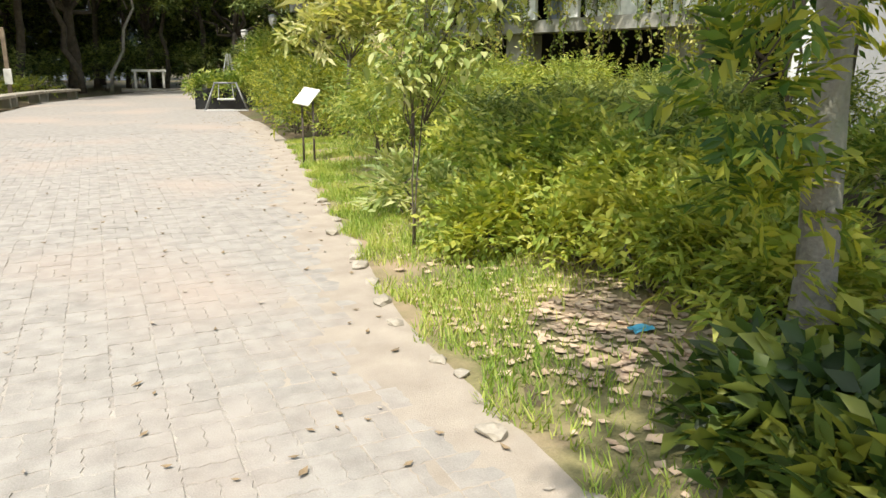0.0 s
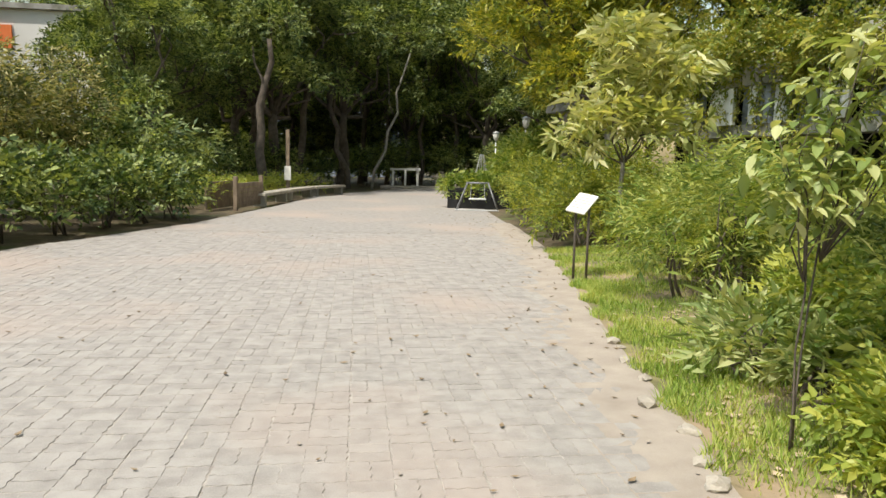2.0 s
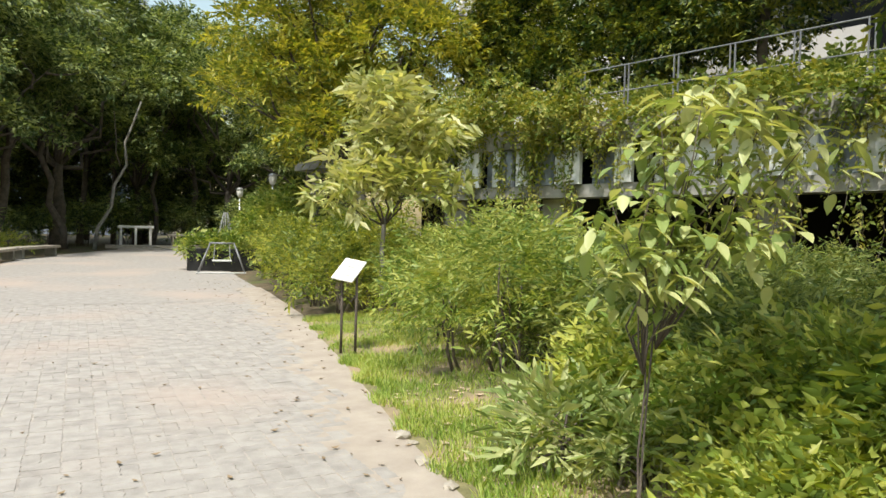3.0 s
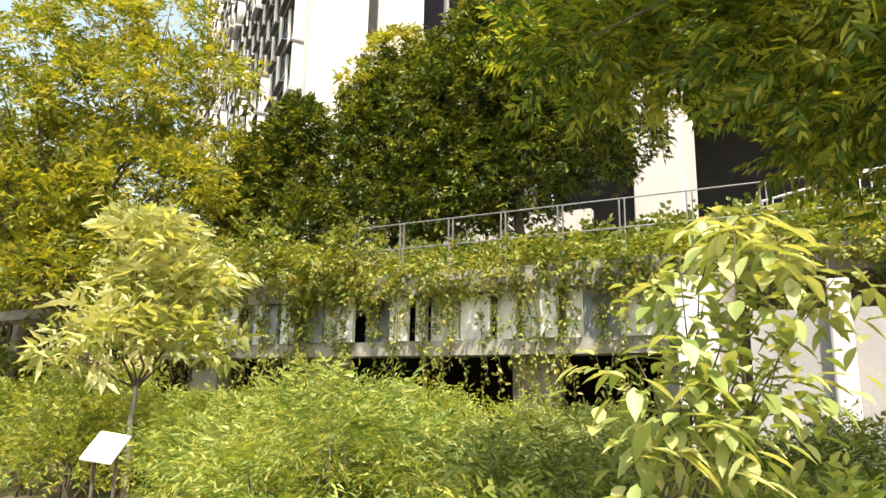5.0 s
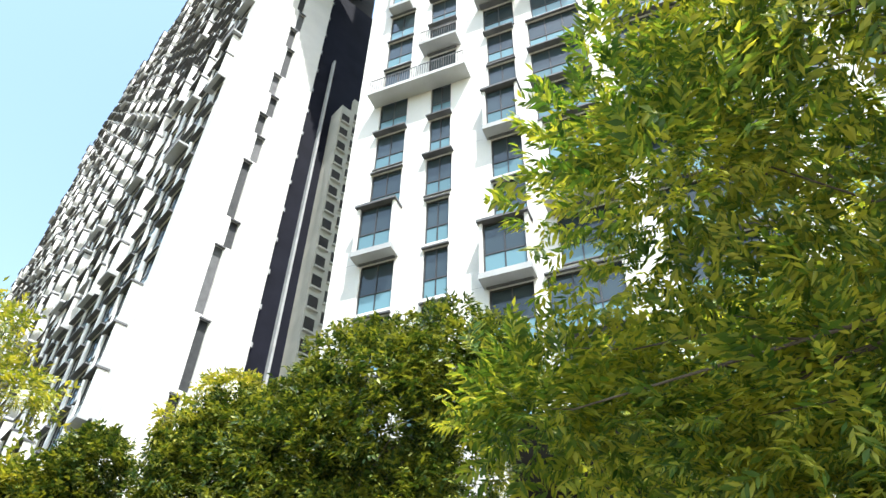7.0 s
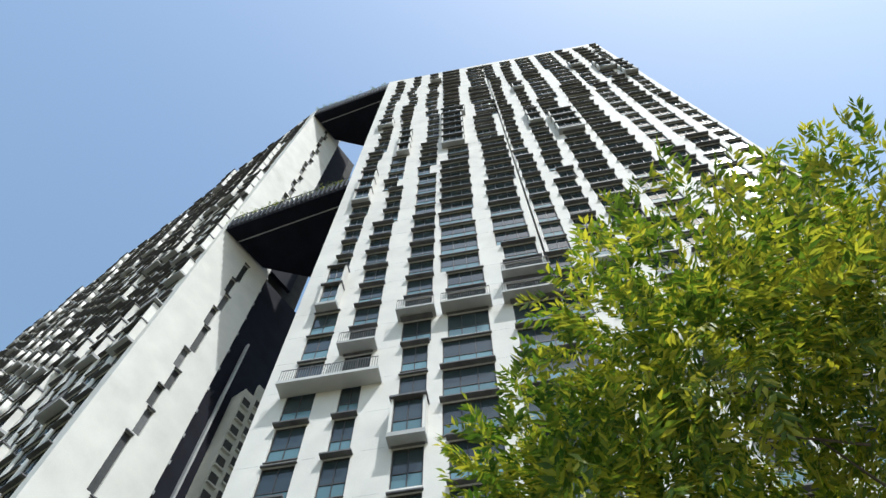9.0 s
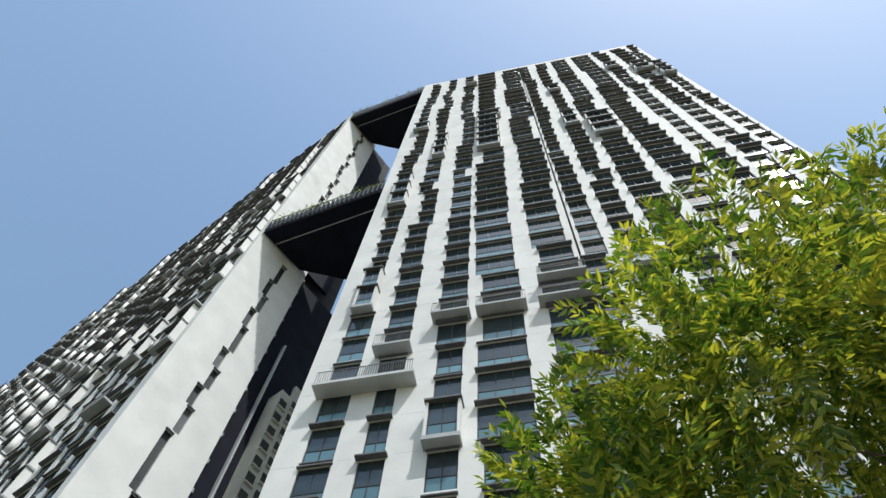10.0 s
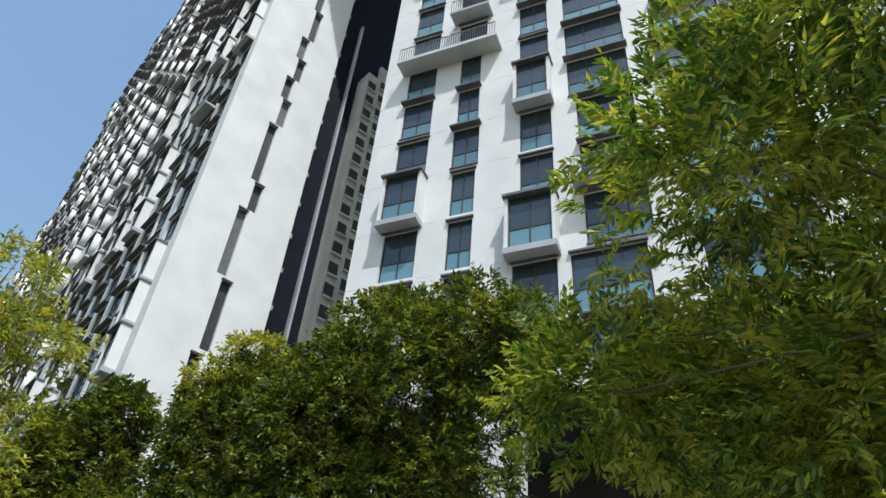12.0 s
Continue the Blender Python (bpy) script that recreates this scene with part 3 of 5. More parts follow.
# end wall with a zigzag slit of narrow windows
EW = 6.7
S0W, S1W, SLIT = 2.4, 4.8, 0.62
g = Geo().box(0.321, S0W, 0, 0.3, 0, TOP, BASIS).box(S1W, EW, 0, 0.3, 0, TOP, BASIS)
# the slit: runs of one or two storeys, stepping from side to side
runs = [(3.3, 12.0, 15.2), (2.95, 15.2, 20.4), (3.3, 20.7, 25.5), (2.85, 25.7, 31.0), (3.35, 31.1, 33.5), (2.95, 33.6, 39.2), (3.35, 39.4, 42.2), (3.05, 42.3, 44.7), (3.5, 44.8, 47.3), (3.2, 47.4, 50.0), (3.65, 50.2, 54.2), (3.4, 54.3, 57.2), (3.75, 57.4, 60.2), (3.45, 60.4, 63.2), (3.8, 63.4, 67.1)]
for n in range(18):
    z = 71.6 + 2.9 * n
    runs.append((3.3 + (0.0, 0.4, 0.05, 0.45, 0.1)[n % 5], z, z + (2.3 if n % 3 else 2.8)))
prev = 0.0
for k, (s, z0, z1) in enumerate(runs):
    g.box(S0W, S1W, 0, 0.3, prev, z0, BASIS)
    g.box(S0W, s, 0, 0.3, z0, z1, BASIS)
    g.box(s + SLIT, S1W, 0, 0.3, z0, z1, BASIS)
    prev = z1
    # every third slit is paler, painting in its sunlit back
    world_part("slit_window", Geo().box(s, s + SLIT, 0.22, 0.26, z0, z1, BASIS), M_FRAME if k % 3 else M_SHADE, tower_b)
    world_part("slit_lintel", Geo().box(s - 0.05, s + SLIT + 0.05, -0.12, -0.004, z1 - 0.1, z1, BASIS), M_SHADE, tower_b)
g.box(S0W, S1W, 0, 0.3, prev, TOP, BASIS)
world_part("end_wall", g, M_WHITE, tower_b, "blank white end wall with a zigzag slit")
# same stand-in block, room darkness put into its colour
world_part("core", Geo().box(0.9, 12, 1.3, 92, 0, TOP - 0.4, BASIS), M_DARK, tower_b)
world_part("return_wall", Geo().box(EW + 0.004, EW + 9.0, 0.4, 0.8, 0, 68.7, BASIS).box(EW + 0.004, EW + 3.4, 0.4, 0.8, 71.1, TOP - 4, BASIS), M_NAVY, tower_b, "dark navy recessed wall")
world_part("service_wall", Geo().box(EW + 2.45, EW + 3.5, -1.2, -0.9, 0, 50.0, BASIS), M_BEIGE, tower_b, "beige stair wall with small square windows")
world_part("service_wall", Geo().box(EW + 3.504, EW + 7.0, -1.2, -0.9, 0, 51.8, BASIS), M_BEIGE, tower_b, "beige stair wall with small square windows")
world_part("service_cheek", Geo().box(EW + 2.45, EW + 2.7, -0.896, 0.39, 0, 50.0, BASIS), M_BEIGE, tower_b)
for n in range(29):
    for x, dz, last in ((EW + 2.6, 0.0, 25), (EW + 3.75, 0.9, 25), (EW + 5.0, 0.9, 25)):
        if n > last:
            continue
        z = 4.2 + 1.75 * n + dz
        q = world_part("stair_window", Geo().box(x, x + 0.74, -1.24, -1.204, z, z + 1.05, BASIS), M_DARK, tower_b)
        part("sill", Geo().box(x - 0.06, x + 0.8, -1.42, -1.204, z - 0.14, z - 0.004, BASIS), M_BEIGE, q)
for i in range(44):
    world_part("wall_light", Geo().box(EW + 0.01, EW + 0.25, 0.24, 0.39, 2 + 2.9 * i, 2.35 + 2.9 * i, BASIS), M_GREY, tower_b)
world_part("fin", Geo().box(EW + 1.45, EW + 1.62, 0.0, 0.38, 4, 57, BASIS), M_GREY, tower_b, "pale grey vertical fin")


# sky bridges between the two towers
def bridge(z0, z1, label):
    b = thing("sky_bridge", (24.8, 26, z0), label, "bridge", "sky bridges")
    q = [(XF + 0.2, hi + 0.005), (XF + 12.0, hi + 0.005), (26.4, 30.1), (AX + 0.1, AY - 0.12)]
    v = [(x, y, z0) for x, y in q] + [(x, y, z1) for x, y in q]
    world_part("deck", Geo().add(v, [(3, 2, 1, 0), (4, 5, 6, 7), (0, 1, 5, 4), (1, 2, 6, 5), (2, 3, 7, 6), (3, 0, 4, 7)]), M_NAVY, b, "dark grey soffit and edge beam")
    p, r = Vector((*q[3], z1)), Vector((*q[0], z1))
    for i in range(19):
        c = p.lerp(r, i / 18)
        world_part("post", Geo().tube([c - Vector((0.05, 0, 0.9)), c + Vector((-0.05, 0, 1.1))], 0.05, 6), M_FRAME, b)
    world_part("handrail", Geo().tube([p + Vector((-0.05, 0, 1.1)), r + Vector((-0.05, 0, 1.1))], 0.05, 6), M_FRAME, b)
    for i in range(26):
        c = p.lerp(r, (i + 0.5) / 26) + Vector((-0.2, -0.02, 0))
        world_part("fin", Geo().box(c.x - 0.06, c.x + 0.1, c.y - 0.1, c.y + 0.1, z0 + 0.1, z1 - 0.05), M_FRAME, b)
    n1, n2 = Vector((q[3][0] + 1.6, q[3][1] - 0.4, z0)), Vector((q[0][0] + 1.6, q[0][1] + 0.1, z0))
    world_part("soffit_trim", Geo().tube([n1, n2], 0.06, 6), M_GREY, b, "pale line along the soffit")
    lobes = [(*(p.lerp(r, (i + 0.5) / 12) + Vector((0.5, 0.1, 0.25))), 0.6, 0.6, 0.5) for i in range(12)]
    ob = crown("planting", lobes, 260, SP_FAR, L_DARK, b)
    ob.matrix_parent_inverse = b.matrix_basis.inverted()


bridge(68.8, 71.0, "dark sky bridge with planting between two towers")
bridge(122.5, 126.2, "dark rooftop sky bridge joining two towers")

# ---- podium with car park, vines and deck ----
podium = thing("podium", (10.9, 12, 0), "concrete podium with louvre panels over dark car park openings", "building")
PX = 10.9
DECK = 4.0
world_part("deck", Geo().box(PX - 0.3, 40, -25, 30, DECK - 0.3, DECK), M_CONC, podium)
world_part("edge_beam", Geo().box(PX - 0.45, PX + 0.2, 8.3, 22, 2.42, 2.72), M_CONC, podium)
world_part("planter_edge", Geo().box(PX - 0.6, PX - 0.304, 3, 22.5, DECK - 0.34, DECK + 0.12), M_CONC, podium)
# back wall's near-black colour supplies the car park's darkness
world_part("back_wall", Geo().box(PX + 6, PX + 6.3, -25, 30, 0, DECK - 0.304), M_DARK, podium, "car park back wall coloured near-black as unlit depth")
world_part("floor", Geo().box(PX - 0.2, PX + 6, 8.3, 30, 0.3, 0.5), M_CONC, podium)
for y in (20.6, 16.8, 11.7, 8.8):
    world_part("pillar", Geo().soft_box(PX - 0.12, PX + 0.4, y - 0.45, y + 0.45, 0.2, 2.416, 0.03), M_CONC, podium)
pr = random.Random(4)
y = 8.85
while y < 21.6:
    w = pr.choice((0.26, 0.34, 0.42, 0.66, 0.45))
    d = pr.choice((0.0, 0.08, 0.2, 0.32, 0.14))
    world_part("louvre_panel", Geo().soft_box(PX - 0.58 + d, PX - 0.46 + d, y, y + w, 2.725, DECK - 0.345, 0.012), M_PANEL if pr.random() < 0.62 and d < 0.3 else M_SLATE, podium)
    y += w + pr.choice((0.02, 0.06, 0.12, 0.04))
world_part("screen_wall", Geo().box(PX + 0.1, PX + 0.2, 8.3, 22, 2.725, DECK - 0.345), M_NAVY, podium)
# white wall coloured grey in place of the tree shade it lacks
world_part("white_wall", Geo().box(9.75, 10.0, 1.0, 7.7, 0, 3.0), M_GREY, podium, "white rendered wall greyed to look tree-shaded")
world_part("white_pillar", Geo().soft_box(9.7, 10.1, 8.2, 8.8, 0, 3.6, 0.03), M_PANEL, podium)
world_part("white_pillar", Geo().soft_box(9.45, 9.74, 6.3, 6.6, 0, 3.4, 0.03), M_WHITE, podium)
world_part("side_wall", Geo().box(10.02, 16, 7.9, 8.2, 0, DECK - 0.304), M_CONC, podium)
world_part("upper_wall", Geo().box(11.4, 11.7, -6, 7.8, 2.75, DECK - 0.304), M_CONC, podium)

world_part("deck_wall", Geo().box(17.6, 17.9, 12.5, 24, DECK + 0.004, DECK + 3.2), M_WHITE, podium, "low white wall on the deck")

# deck railing
rail = thing("deck_railing", (10.4, 11, DECK), "galvanised steel railing along the planted podium deck", "railing")
P0, P1 = Vector((10.45, 15.8, DECK)), Vector((10.45, 2.6, DECK))
N = 11
for i in range(N + 1):
    c = P0.lerp(P1, i / N)
    for o in (-0.05, 0.05):
        world_part("post", Geo().box(c.x - 0.018, c.x + 0.018, c.y + o - 0.011, c.y + o + 0.011, DECK, DECK + 1.27), M_DIMSTEEL, rail)
for z in (1.28, 0.72):
    world_part("handrail", Geo().tube([P0 + Vector((0, 0, z)), P1 + Vector((0, 0, z))], 0.015, 8), M_DIMSTEEL, rail)
for y0, y1, h in ((7.9, 6.5, 0.95), (6.4, 4.6, 1.05), (4.5, 2.6, 0.9)):
    world_part("planter_wall", Geo().soft_box(11.6, 12.6, y1, y0, DECK, DECK + h, 0.02), M_BLUE, podium, "blue-grey planter wall on the deck")
stair = thing("stair_railing", (13.6, 6, DECK), "steel baluster handrail rising beside a deck ramp", "railing")
S0, S1 = Vector((13.6, 9.8, DECK + 1.35)), Vector((13.6, 4.0, DECK + 2.5))
world_part("handrail", Geo().tube([S0, S1], 0.028, 8), M_STEEL, stair)
for i in range(30):
    c = S0.lerp(S1, i / 29)
    world_part("baluster", Geo().box(c.x - 0.012, c.x + 0.012, c.y - 0.012, c.y + 0.012, c.z - 1.0, c.z), M_STEEL, stair)
world_part("ramp_slab", Geo().add([(13.0, 9.8, DECK + 0.004), (14.6, 9.8, DECK + 0.004), (14.6, 4.0, DECK + 0.004), (13.0, 4.0, DECK + 0.004), (13.0, 9.8, DECK + 0.36), (14.6, 9.8, DECK + 0.36), (14.6, 4.0, DECK + 1.5), (13.0, 4.0, DECK + 1.5)], [(3, 2, 1, 0), (4, 5, 6, 7), (0, 1, 5, 4), (1, 2, 6, 5), (2, 3, 7, 6), (3, 0, 4, 7)]), M_CONC, stair)

# vines over the deck edge
vines = thing("vine_hedge", (10.3, 12, DECK), "tangled creeper spilling over the podium edge", "plant")
lobes = [(10.25 + 0.08 * pr.gauss(0, 1), 3.5 + 0.36 * i, 4.12 + 0.13 * pr.gauss(0, 1), 0.42, 0.5, 0.3 + 0.16 * pr.random()) for i in range(38)]
lobes += [(10.2 + 0.12 * pr.gauss(0, 1), 15.6 + 0.42 * i, 4.45 + 0.2 * pr.gauss(0, 1), 0.65, 0.65, 0.65) for i in range(14)]
ob = crown("foliage", lobes, 3800, spray(8, 0.22, 0.09, 0.07, 0.5, 60), L_VINE, vines, up=-0.1, inner=0.3, below=-1)
ob.matrix_parent_inverse = vines.matrix_basis.inverted()
strands, at, dr = Geo(), [], []
for i in range(200):
    y = pr.uniform(4.2, 21.5)
    ln = pr.choice((0.6, 1.0, 1.3, 1.8, 2.3, 2.6))
    x = 10.1 + pr.uniform(0, 0.6)
    pts = [Vector((x + 0.04 * pr.gauss(0, 1), y + 0.06 * pr.gauss(0, 1), 3.9 - ln * k / 6)) for k in range(7)]
    strands.tube(pts, 0.007, 4)
    for k in range(int(ln * 16)):
        p = pts[min(5, int(6 * k / (ln * 16)))].lerp(pts[min(6, int(6 * k / (ln * 16)) + 1)], (6 * k / (ln * 16)) % 1)
        at.append(tuple(p))
        dr.append((pr.gauss(-0.5, 0.5), pr.gauss(0, 1), -0.7))
world_part("strand", strands, M_BARKD, vines)
v, f = place_sprays(spray(3, 0.08, 0.08, 0.06, 0.4), np.array(at), np.array(dr), rng.uniform(0.7, 1.3, len(at)), rng.normal(0, 1, len(at)))
ob = part("hanging_leaves", fast_mesh("hanging_leaves", v, f, L_VINE), L_VINE, vines)
ob.matrix_parent_inverse = vines.matrix_basis.inverted()

PIVOT = Matrix.Translation((10.45, 15.0, 0)) @ Matrix.Rotation(radians(12), 4, "Z") @ Matrix.Translation((-10.45, -15.0, 0))
for ob in (podium, rail, stair, vines):
    ob.matrix_basis = PIVOT @ ob.matrix_basis

# ---- trees on the deck ----
topped = tree("deck_tree", (13.6, 17.4, DECK), "dense dark clipped tree on the podium deck", [(0, 0.6, 5.0, 1.6, 1.5, 2.4), (-0.2, -1.9, 4.8, 1.6, 2.0, 2.7), (-0.3, 1.4, 4.0, 1.3, 0.9, 2.9), (0, 0, 6.5, 1.2, 1.3, 1.0), (-0.2, 0.4, 2.6, 1.4, 2.2, 1.6), (-0.2, -2.0, 2.6, 1.4, 1.8, 1.6)], 7000, SP_HEDGE, L_HEDGE, (0.14, 2.6), bark=M_BARKD, group="deck trees")
tree("deck_tree", (13.6, 13.6, DECK), "dense dark clipped tree on the podium deck", [(0, 1.2, 5.2, 1.6, 1.9, 2.8), (-0.2, -1.0, 6.0, 1.6, 1.9, 2.8), (0, -2.4, 6.9, 1.5, 1.6, 2.2), (0, 0, 7.7, 1.3, 2.2, 1.2), (-0.1, 0.4, 3.0, 1.4, 2.0, 1.7), (0, -1.6, 3.4, 1.3, 1.4, 1.5), (0, -2.7, 4.4, 1.3, 1.2, 2.2), (0.2, -3.7, 6.8, 1.2, 1.2, 1.7)], 7000, SP_HEDGE, L_HEDGE, (0.14, 2.8), bark=M_BARKD, group="deck trees")
tree("deck_tree", (13.2, 23.2, DECK), "rounded clipped tree on the podium deck", [(0, -0.4, 4.2, 1.5, 1.9, 2.4), (0, 1.0, 3.6, 1.4, 1.3, 2.2), (0, -1.2, 6.0, 1.0, 1.2, 1.1), (0, -1.8, 2.4, 1.2, 1.0, 1.8)], 5200, SP_HEDGE, L_HEDGE, (0.12, 2.2), bark=M_BARKD, group="deck trees")
# golden sprays paint the sun's highlight onto the first deck tree's top
crown("golden_foliage", [(-0.6, 1.1, 6.2, 1.0, 0.8, 1.1), (-0.4, 0.2, 7.5, 0.8, 1.0, 0.4)], 330, SP_HEDGE, L_GOLD, topped, label="leaf tips coloured golden to look sunlit")
for x, y in ((11.9, 15.6), (12.1, 14.0), (12.3, 12.5), (12.6, 11.0), (12.8, 9.6), (13.0, 8.2), (13.2, 6.8), (13.5, 5.4)):
    shrub((x, y, DECK), "leafy green shrub growing behind the deck railing", [(0, 0, 0.5, 0.6, 0.9, 0.55), (0.2, 0.6, 0.45, 0.6, 0.7, 0.5)], 300, SP_VINE, L_MID, group="deck shrubs")

# ---- the tree by the path, whose crown hangs over the bed ----
TB = Vector((2.95, 2.04, 0.05))
# ninth and tenth lobes stay out of view, added to shade trunk and bed
CROWN = [(3.9, 6.5, 4.1, 0.7, 0.65, 0.6), (4.3, 5.9, 4.1, 0.9, 0.9, 0.7), (3.15, 5.1, 5.3, 1.2, 1.2, 1.2), (2.5, 3.95, 6.1, 1.45, 1.4, 1.4), (2.4, 2.4, 6.45, 1.45, 1.5, 1.35), (4.2, 4.4, 3.9, 1.5, 1.4, 1.3), (5.3, 4.7, 3.6, 1.2, 1.1, 0.8), (4.6, 3.0, 5.2, 1.6, 1.5, 1.5), (1.2, 0.4, 5.6, 1.4, 1.4, 1.1), (0.5, -1.0, 5.2, 1.5, 1.5, 1.0), (3.2, 0.6, 6.0, 1.5, 1.5, 1.3), (3.9, 3.0, 2.1, 0.6, 0.6, 0.5), (6.3, 4.4, 5.2, 1.5, 1.5, 1.1), (7.6, 5.6, 5.6, 1.5, 1.5, 1.1), (2.4, 2.12, 1.4, 0.26, 0.24, 0.24), (2.52, 2.0, 1.85, 0.28, 0.26, 0.26), (2.62, 2.1, 1.0, 0.24, 0.22, 0.25)]
tree("path_tree", tuple(TB), "pale-barked tree with long glossy green leaves beside the path", [(x - TB.x, y - TB.y, z - TB.z, a, b, c) for x, y, z, a, b, c in CROWN], 13500, SP_NEAR, L_NEAR, (0.09, 3.9), lean=(0.17, 0.34), inner=0.2, up=0.5, below=-0.9, flex=0.3, slim=0.55)

# ---- the planted bed right of the path ----
def bed(x, y, dz=0.0):
    return (x, y, bed_height(x, y) + dz)


def big_leaf_plant(place, label, tips, leaf, mat, group=""):
    """A slender plant with whorls of broad leaves at the ends of its stems."""
    ob = thing("broadleaf_plant", place, label, "plant", group)
    g = Geo()
    vs, fs, k = [], [], 0
    mains = [(0.0, 0.0, 1.2), (0.12, 0.05, 1.3)]
    for q in mains:
        g.tube(wobble((q[0] * 0.2, q[1] * 0.2, -0.05), q, 4, 0.01), [0.008, 0.007, 0.006, 0.006, 0.005], 6)
    for tx, ty, tz in tips:
        q = min(mains, key=lambda m: abs(m[0] - tx) + abs(m[1] - ty))
        g.tube(wobble(Vector(q) - Vector((0, 0, 0.25)), (tx, ty, tz), 4, 0.04), [0.005, 0.005, 0.004, 0.003, 0.002], 5)
        for j in range(44):
            a, el = rnd.uniform(0, 2 * math.pi), rnd.uniform(-1.0, 0.4)
            ax = Vector((math.cos(a) * math.cos(el), math.sin(a) * math.cos(el), math.sin(el)))
            sd = ax.cross(Vector((0, 0, 1))).normalized()
            nm = sd.cross(ax)
            l, w = leaf * rnd.uniform(0.6, 1.25), leaf * rnd.uniform(0.4, 0.55)
            b0 = Vector((tx, ty, tz)) + Vector((rnd.gauss(0, 0.09), rnd.gauss(0, 0.09), -abs(rnd.gauss(0, 0.12)))) + ax * 0.05
            prof = [(0.0, 0.03), (0.2, 0.36), (0.45, 0.5), (0.7, 0.38), (0.88, 0.16), (1.0, 0.0)]
            for u, hw in prof:
                c = b0 + ax * l * u + Vector((0, 0, -0.2 * l * u * u))
                vs += [c - sd * w * hw + nm * w * hw * 0.35, c, c + sd * w * hw + nm * w * hw * 0.35]
            for i in range(5):
                q = k + 3 * i
                fs += [(q, q + 1, q + 4, q + 3), (q + 1, q + 2, q + 5, q + 4)]
            k += 18
    part("stem", g, M_BARKD, ob, smooth=True)
    part("leaves", fast_mesh("leaves", [tuple(p) for p in vs], fs, mat), mat, ob)
    return ob


whorls = [(r, d, z) for r, d, z in ((-0.2, 0.05, 2.05), (-0.05, -0.1, 2.2), (0.1, 0.1, 2.3), (0.25, -0.05, 2.2), (0.4, 0.1, 2.25), (0.52, -0.1, 2.05), (0.3, 0.15, 2.0), (0.0, 0.12, 1.95), (-0.45, 0.05, 1.72), (-0.28, -0.1, 1.8), (-0.1, 0.1, 1.7), (0.12, -0.12, 1.75), (0.24, 0.05, 1.68), (-0.42, -0.05, 1.54), (-0.3, 0.1, 1.46), (-0.18, -0.1, 1.56), (-0.04, 0.05, 1.58))]
big_leaf_plant(bed(2.3, 5.28), "tall slender plant with large pale green leaves", [(0.75 * r + 0.465 * d + 0.13, -0.395 * r + 0.885 * d - 0.18, z) for r, d, z in whorls], 0.105, L_BROAD)
tree("young_tree", bed(4.75, 14.2), "slender young tree with pale yellow-green leaves", [(-0.4, 0, 2.4, 0.7, 0.7, 0.5), (0.2, 0.2, 3.1, 0.8, 0.8, 0.6), (0.5, -0.2, 2.3, 0.8, 0.7, 0.5), (-0.1, 0.1, 3.7, 0.7, 0.7, 0.5), (-0.8, 0.2, 2.0, 0.5, 0.5, 0.4), (0.9, 0.3, 3.2, 0.7, 0.7, 0.6)], 420, SP_YELLOW, L_YELLOW, (0.05, 1.7), inner=0.3, up=0.4)
# low field of feathery shrubs up to the podium
for i in range(9):
    for j in range(6):
        x, y = 4.4 + 1.1 * j + 0.3 * rnd.gauss(0, 1), 6.0 + 1.6 * i + 0.3 * rnd.gauss(0, 1)
        if x < right_edge(y) + 1.9 or x > 9.2 and y < 8.5:
            continue
        s = 0.85 + 0.22 * rnd.random() - (0.3 if y < 9.5 else 0.0)
        # darker leaves below y 9.5 carry the path tree's shade in their colour
        shrub(bed(x, y), "feathery yellow-green shrub in the planted bed", [(0, 0, 0.55 * s, 0.85, 0.95, 0.6 * s), (0.3, 0.4, 0.75 * s, 0.6, 0.6, 0.5 * s)], 210, SP_FEATHER, L_FEATHER if y > 9.5 else L_MID, 4, "bed shrubs")
shrub(bed(4.0, 9.0), "bushy green feathery shrub beside the grass strip", [(0, 0, 0.8, 0.95, 1.0, 0.8), (0.6, 0.6, 0.9, 0.9, 0.9, 0.75), (-0.5, 0.7, 0.6, 0.6, 0.7, 0.6)], 620, SP_FEATHER, L_BUSH, 7, "bed shrubs")
shrub(bed(4.4, 11.2), "bushy green feathery shrub beside the grass strip", [(0, 0, 0.7, 0.9, 1.0, 0.75), (0.6, -0.4, 0.9, 0.8, 0.8, 0.7)], 520, SP_FEATHER, L_BUSH, 6, "bed shrubs")
for x, y, s in ((3.35, 4.0, 0.7), (3.7, 5.0, 0.9), (3.9, 3.4, 0.85), (3.35, 3.0, 0.55), (3.2, 2.3, 0.5), (4.8, 4.3, 0.6), (4.7, 6.3, 0.7), (3.6, 6.9, 0.7), (5.6, 5.3, 0.6), (5.2, 2.6, 0.6), (6.3, 3.8, 0.65)):
    # leaf colour imitates the crown's shade: light in front, L_MID at the back
    shrub(bed(x, y), "small-leaved green shrub with twiggy stems", [(0, 0, 0.5 * s, 0.6 * s, 0.6 * s, 0.5 * s), (0.25, 0.2, 0.65 * s, 0.5 * s, 0.5 * s, 0.45 * s)], 330, SP_BUSH, L_FEATHER if x < 4.0 else L_BUSH if y < 5 else L_MID if x > 4.75 else L_OLIVE, 7, "bed shrubs")
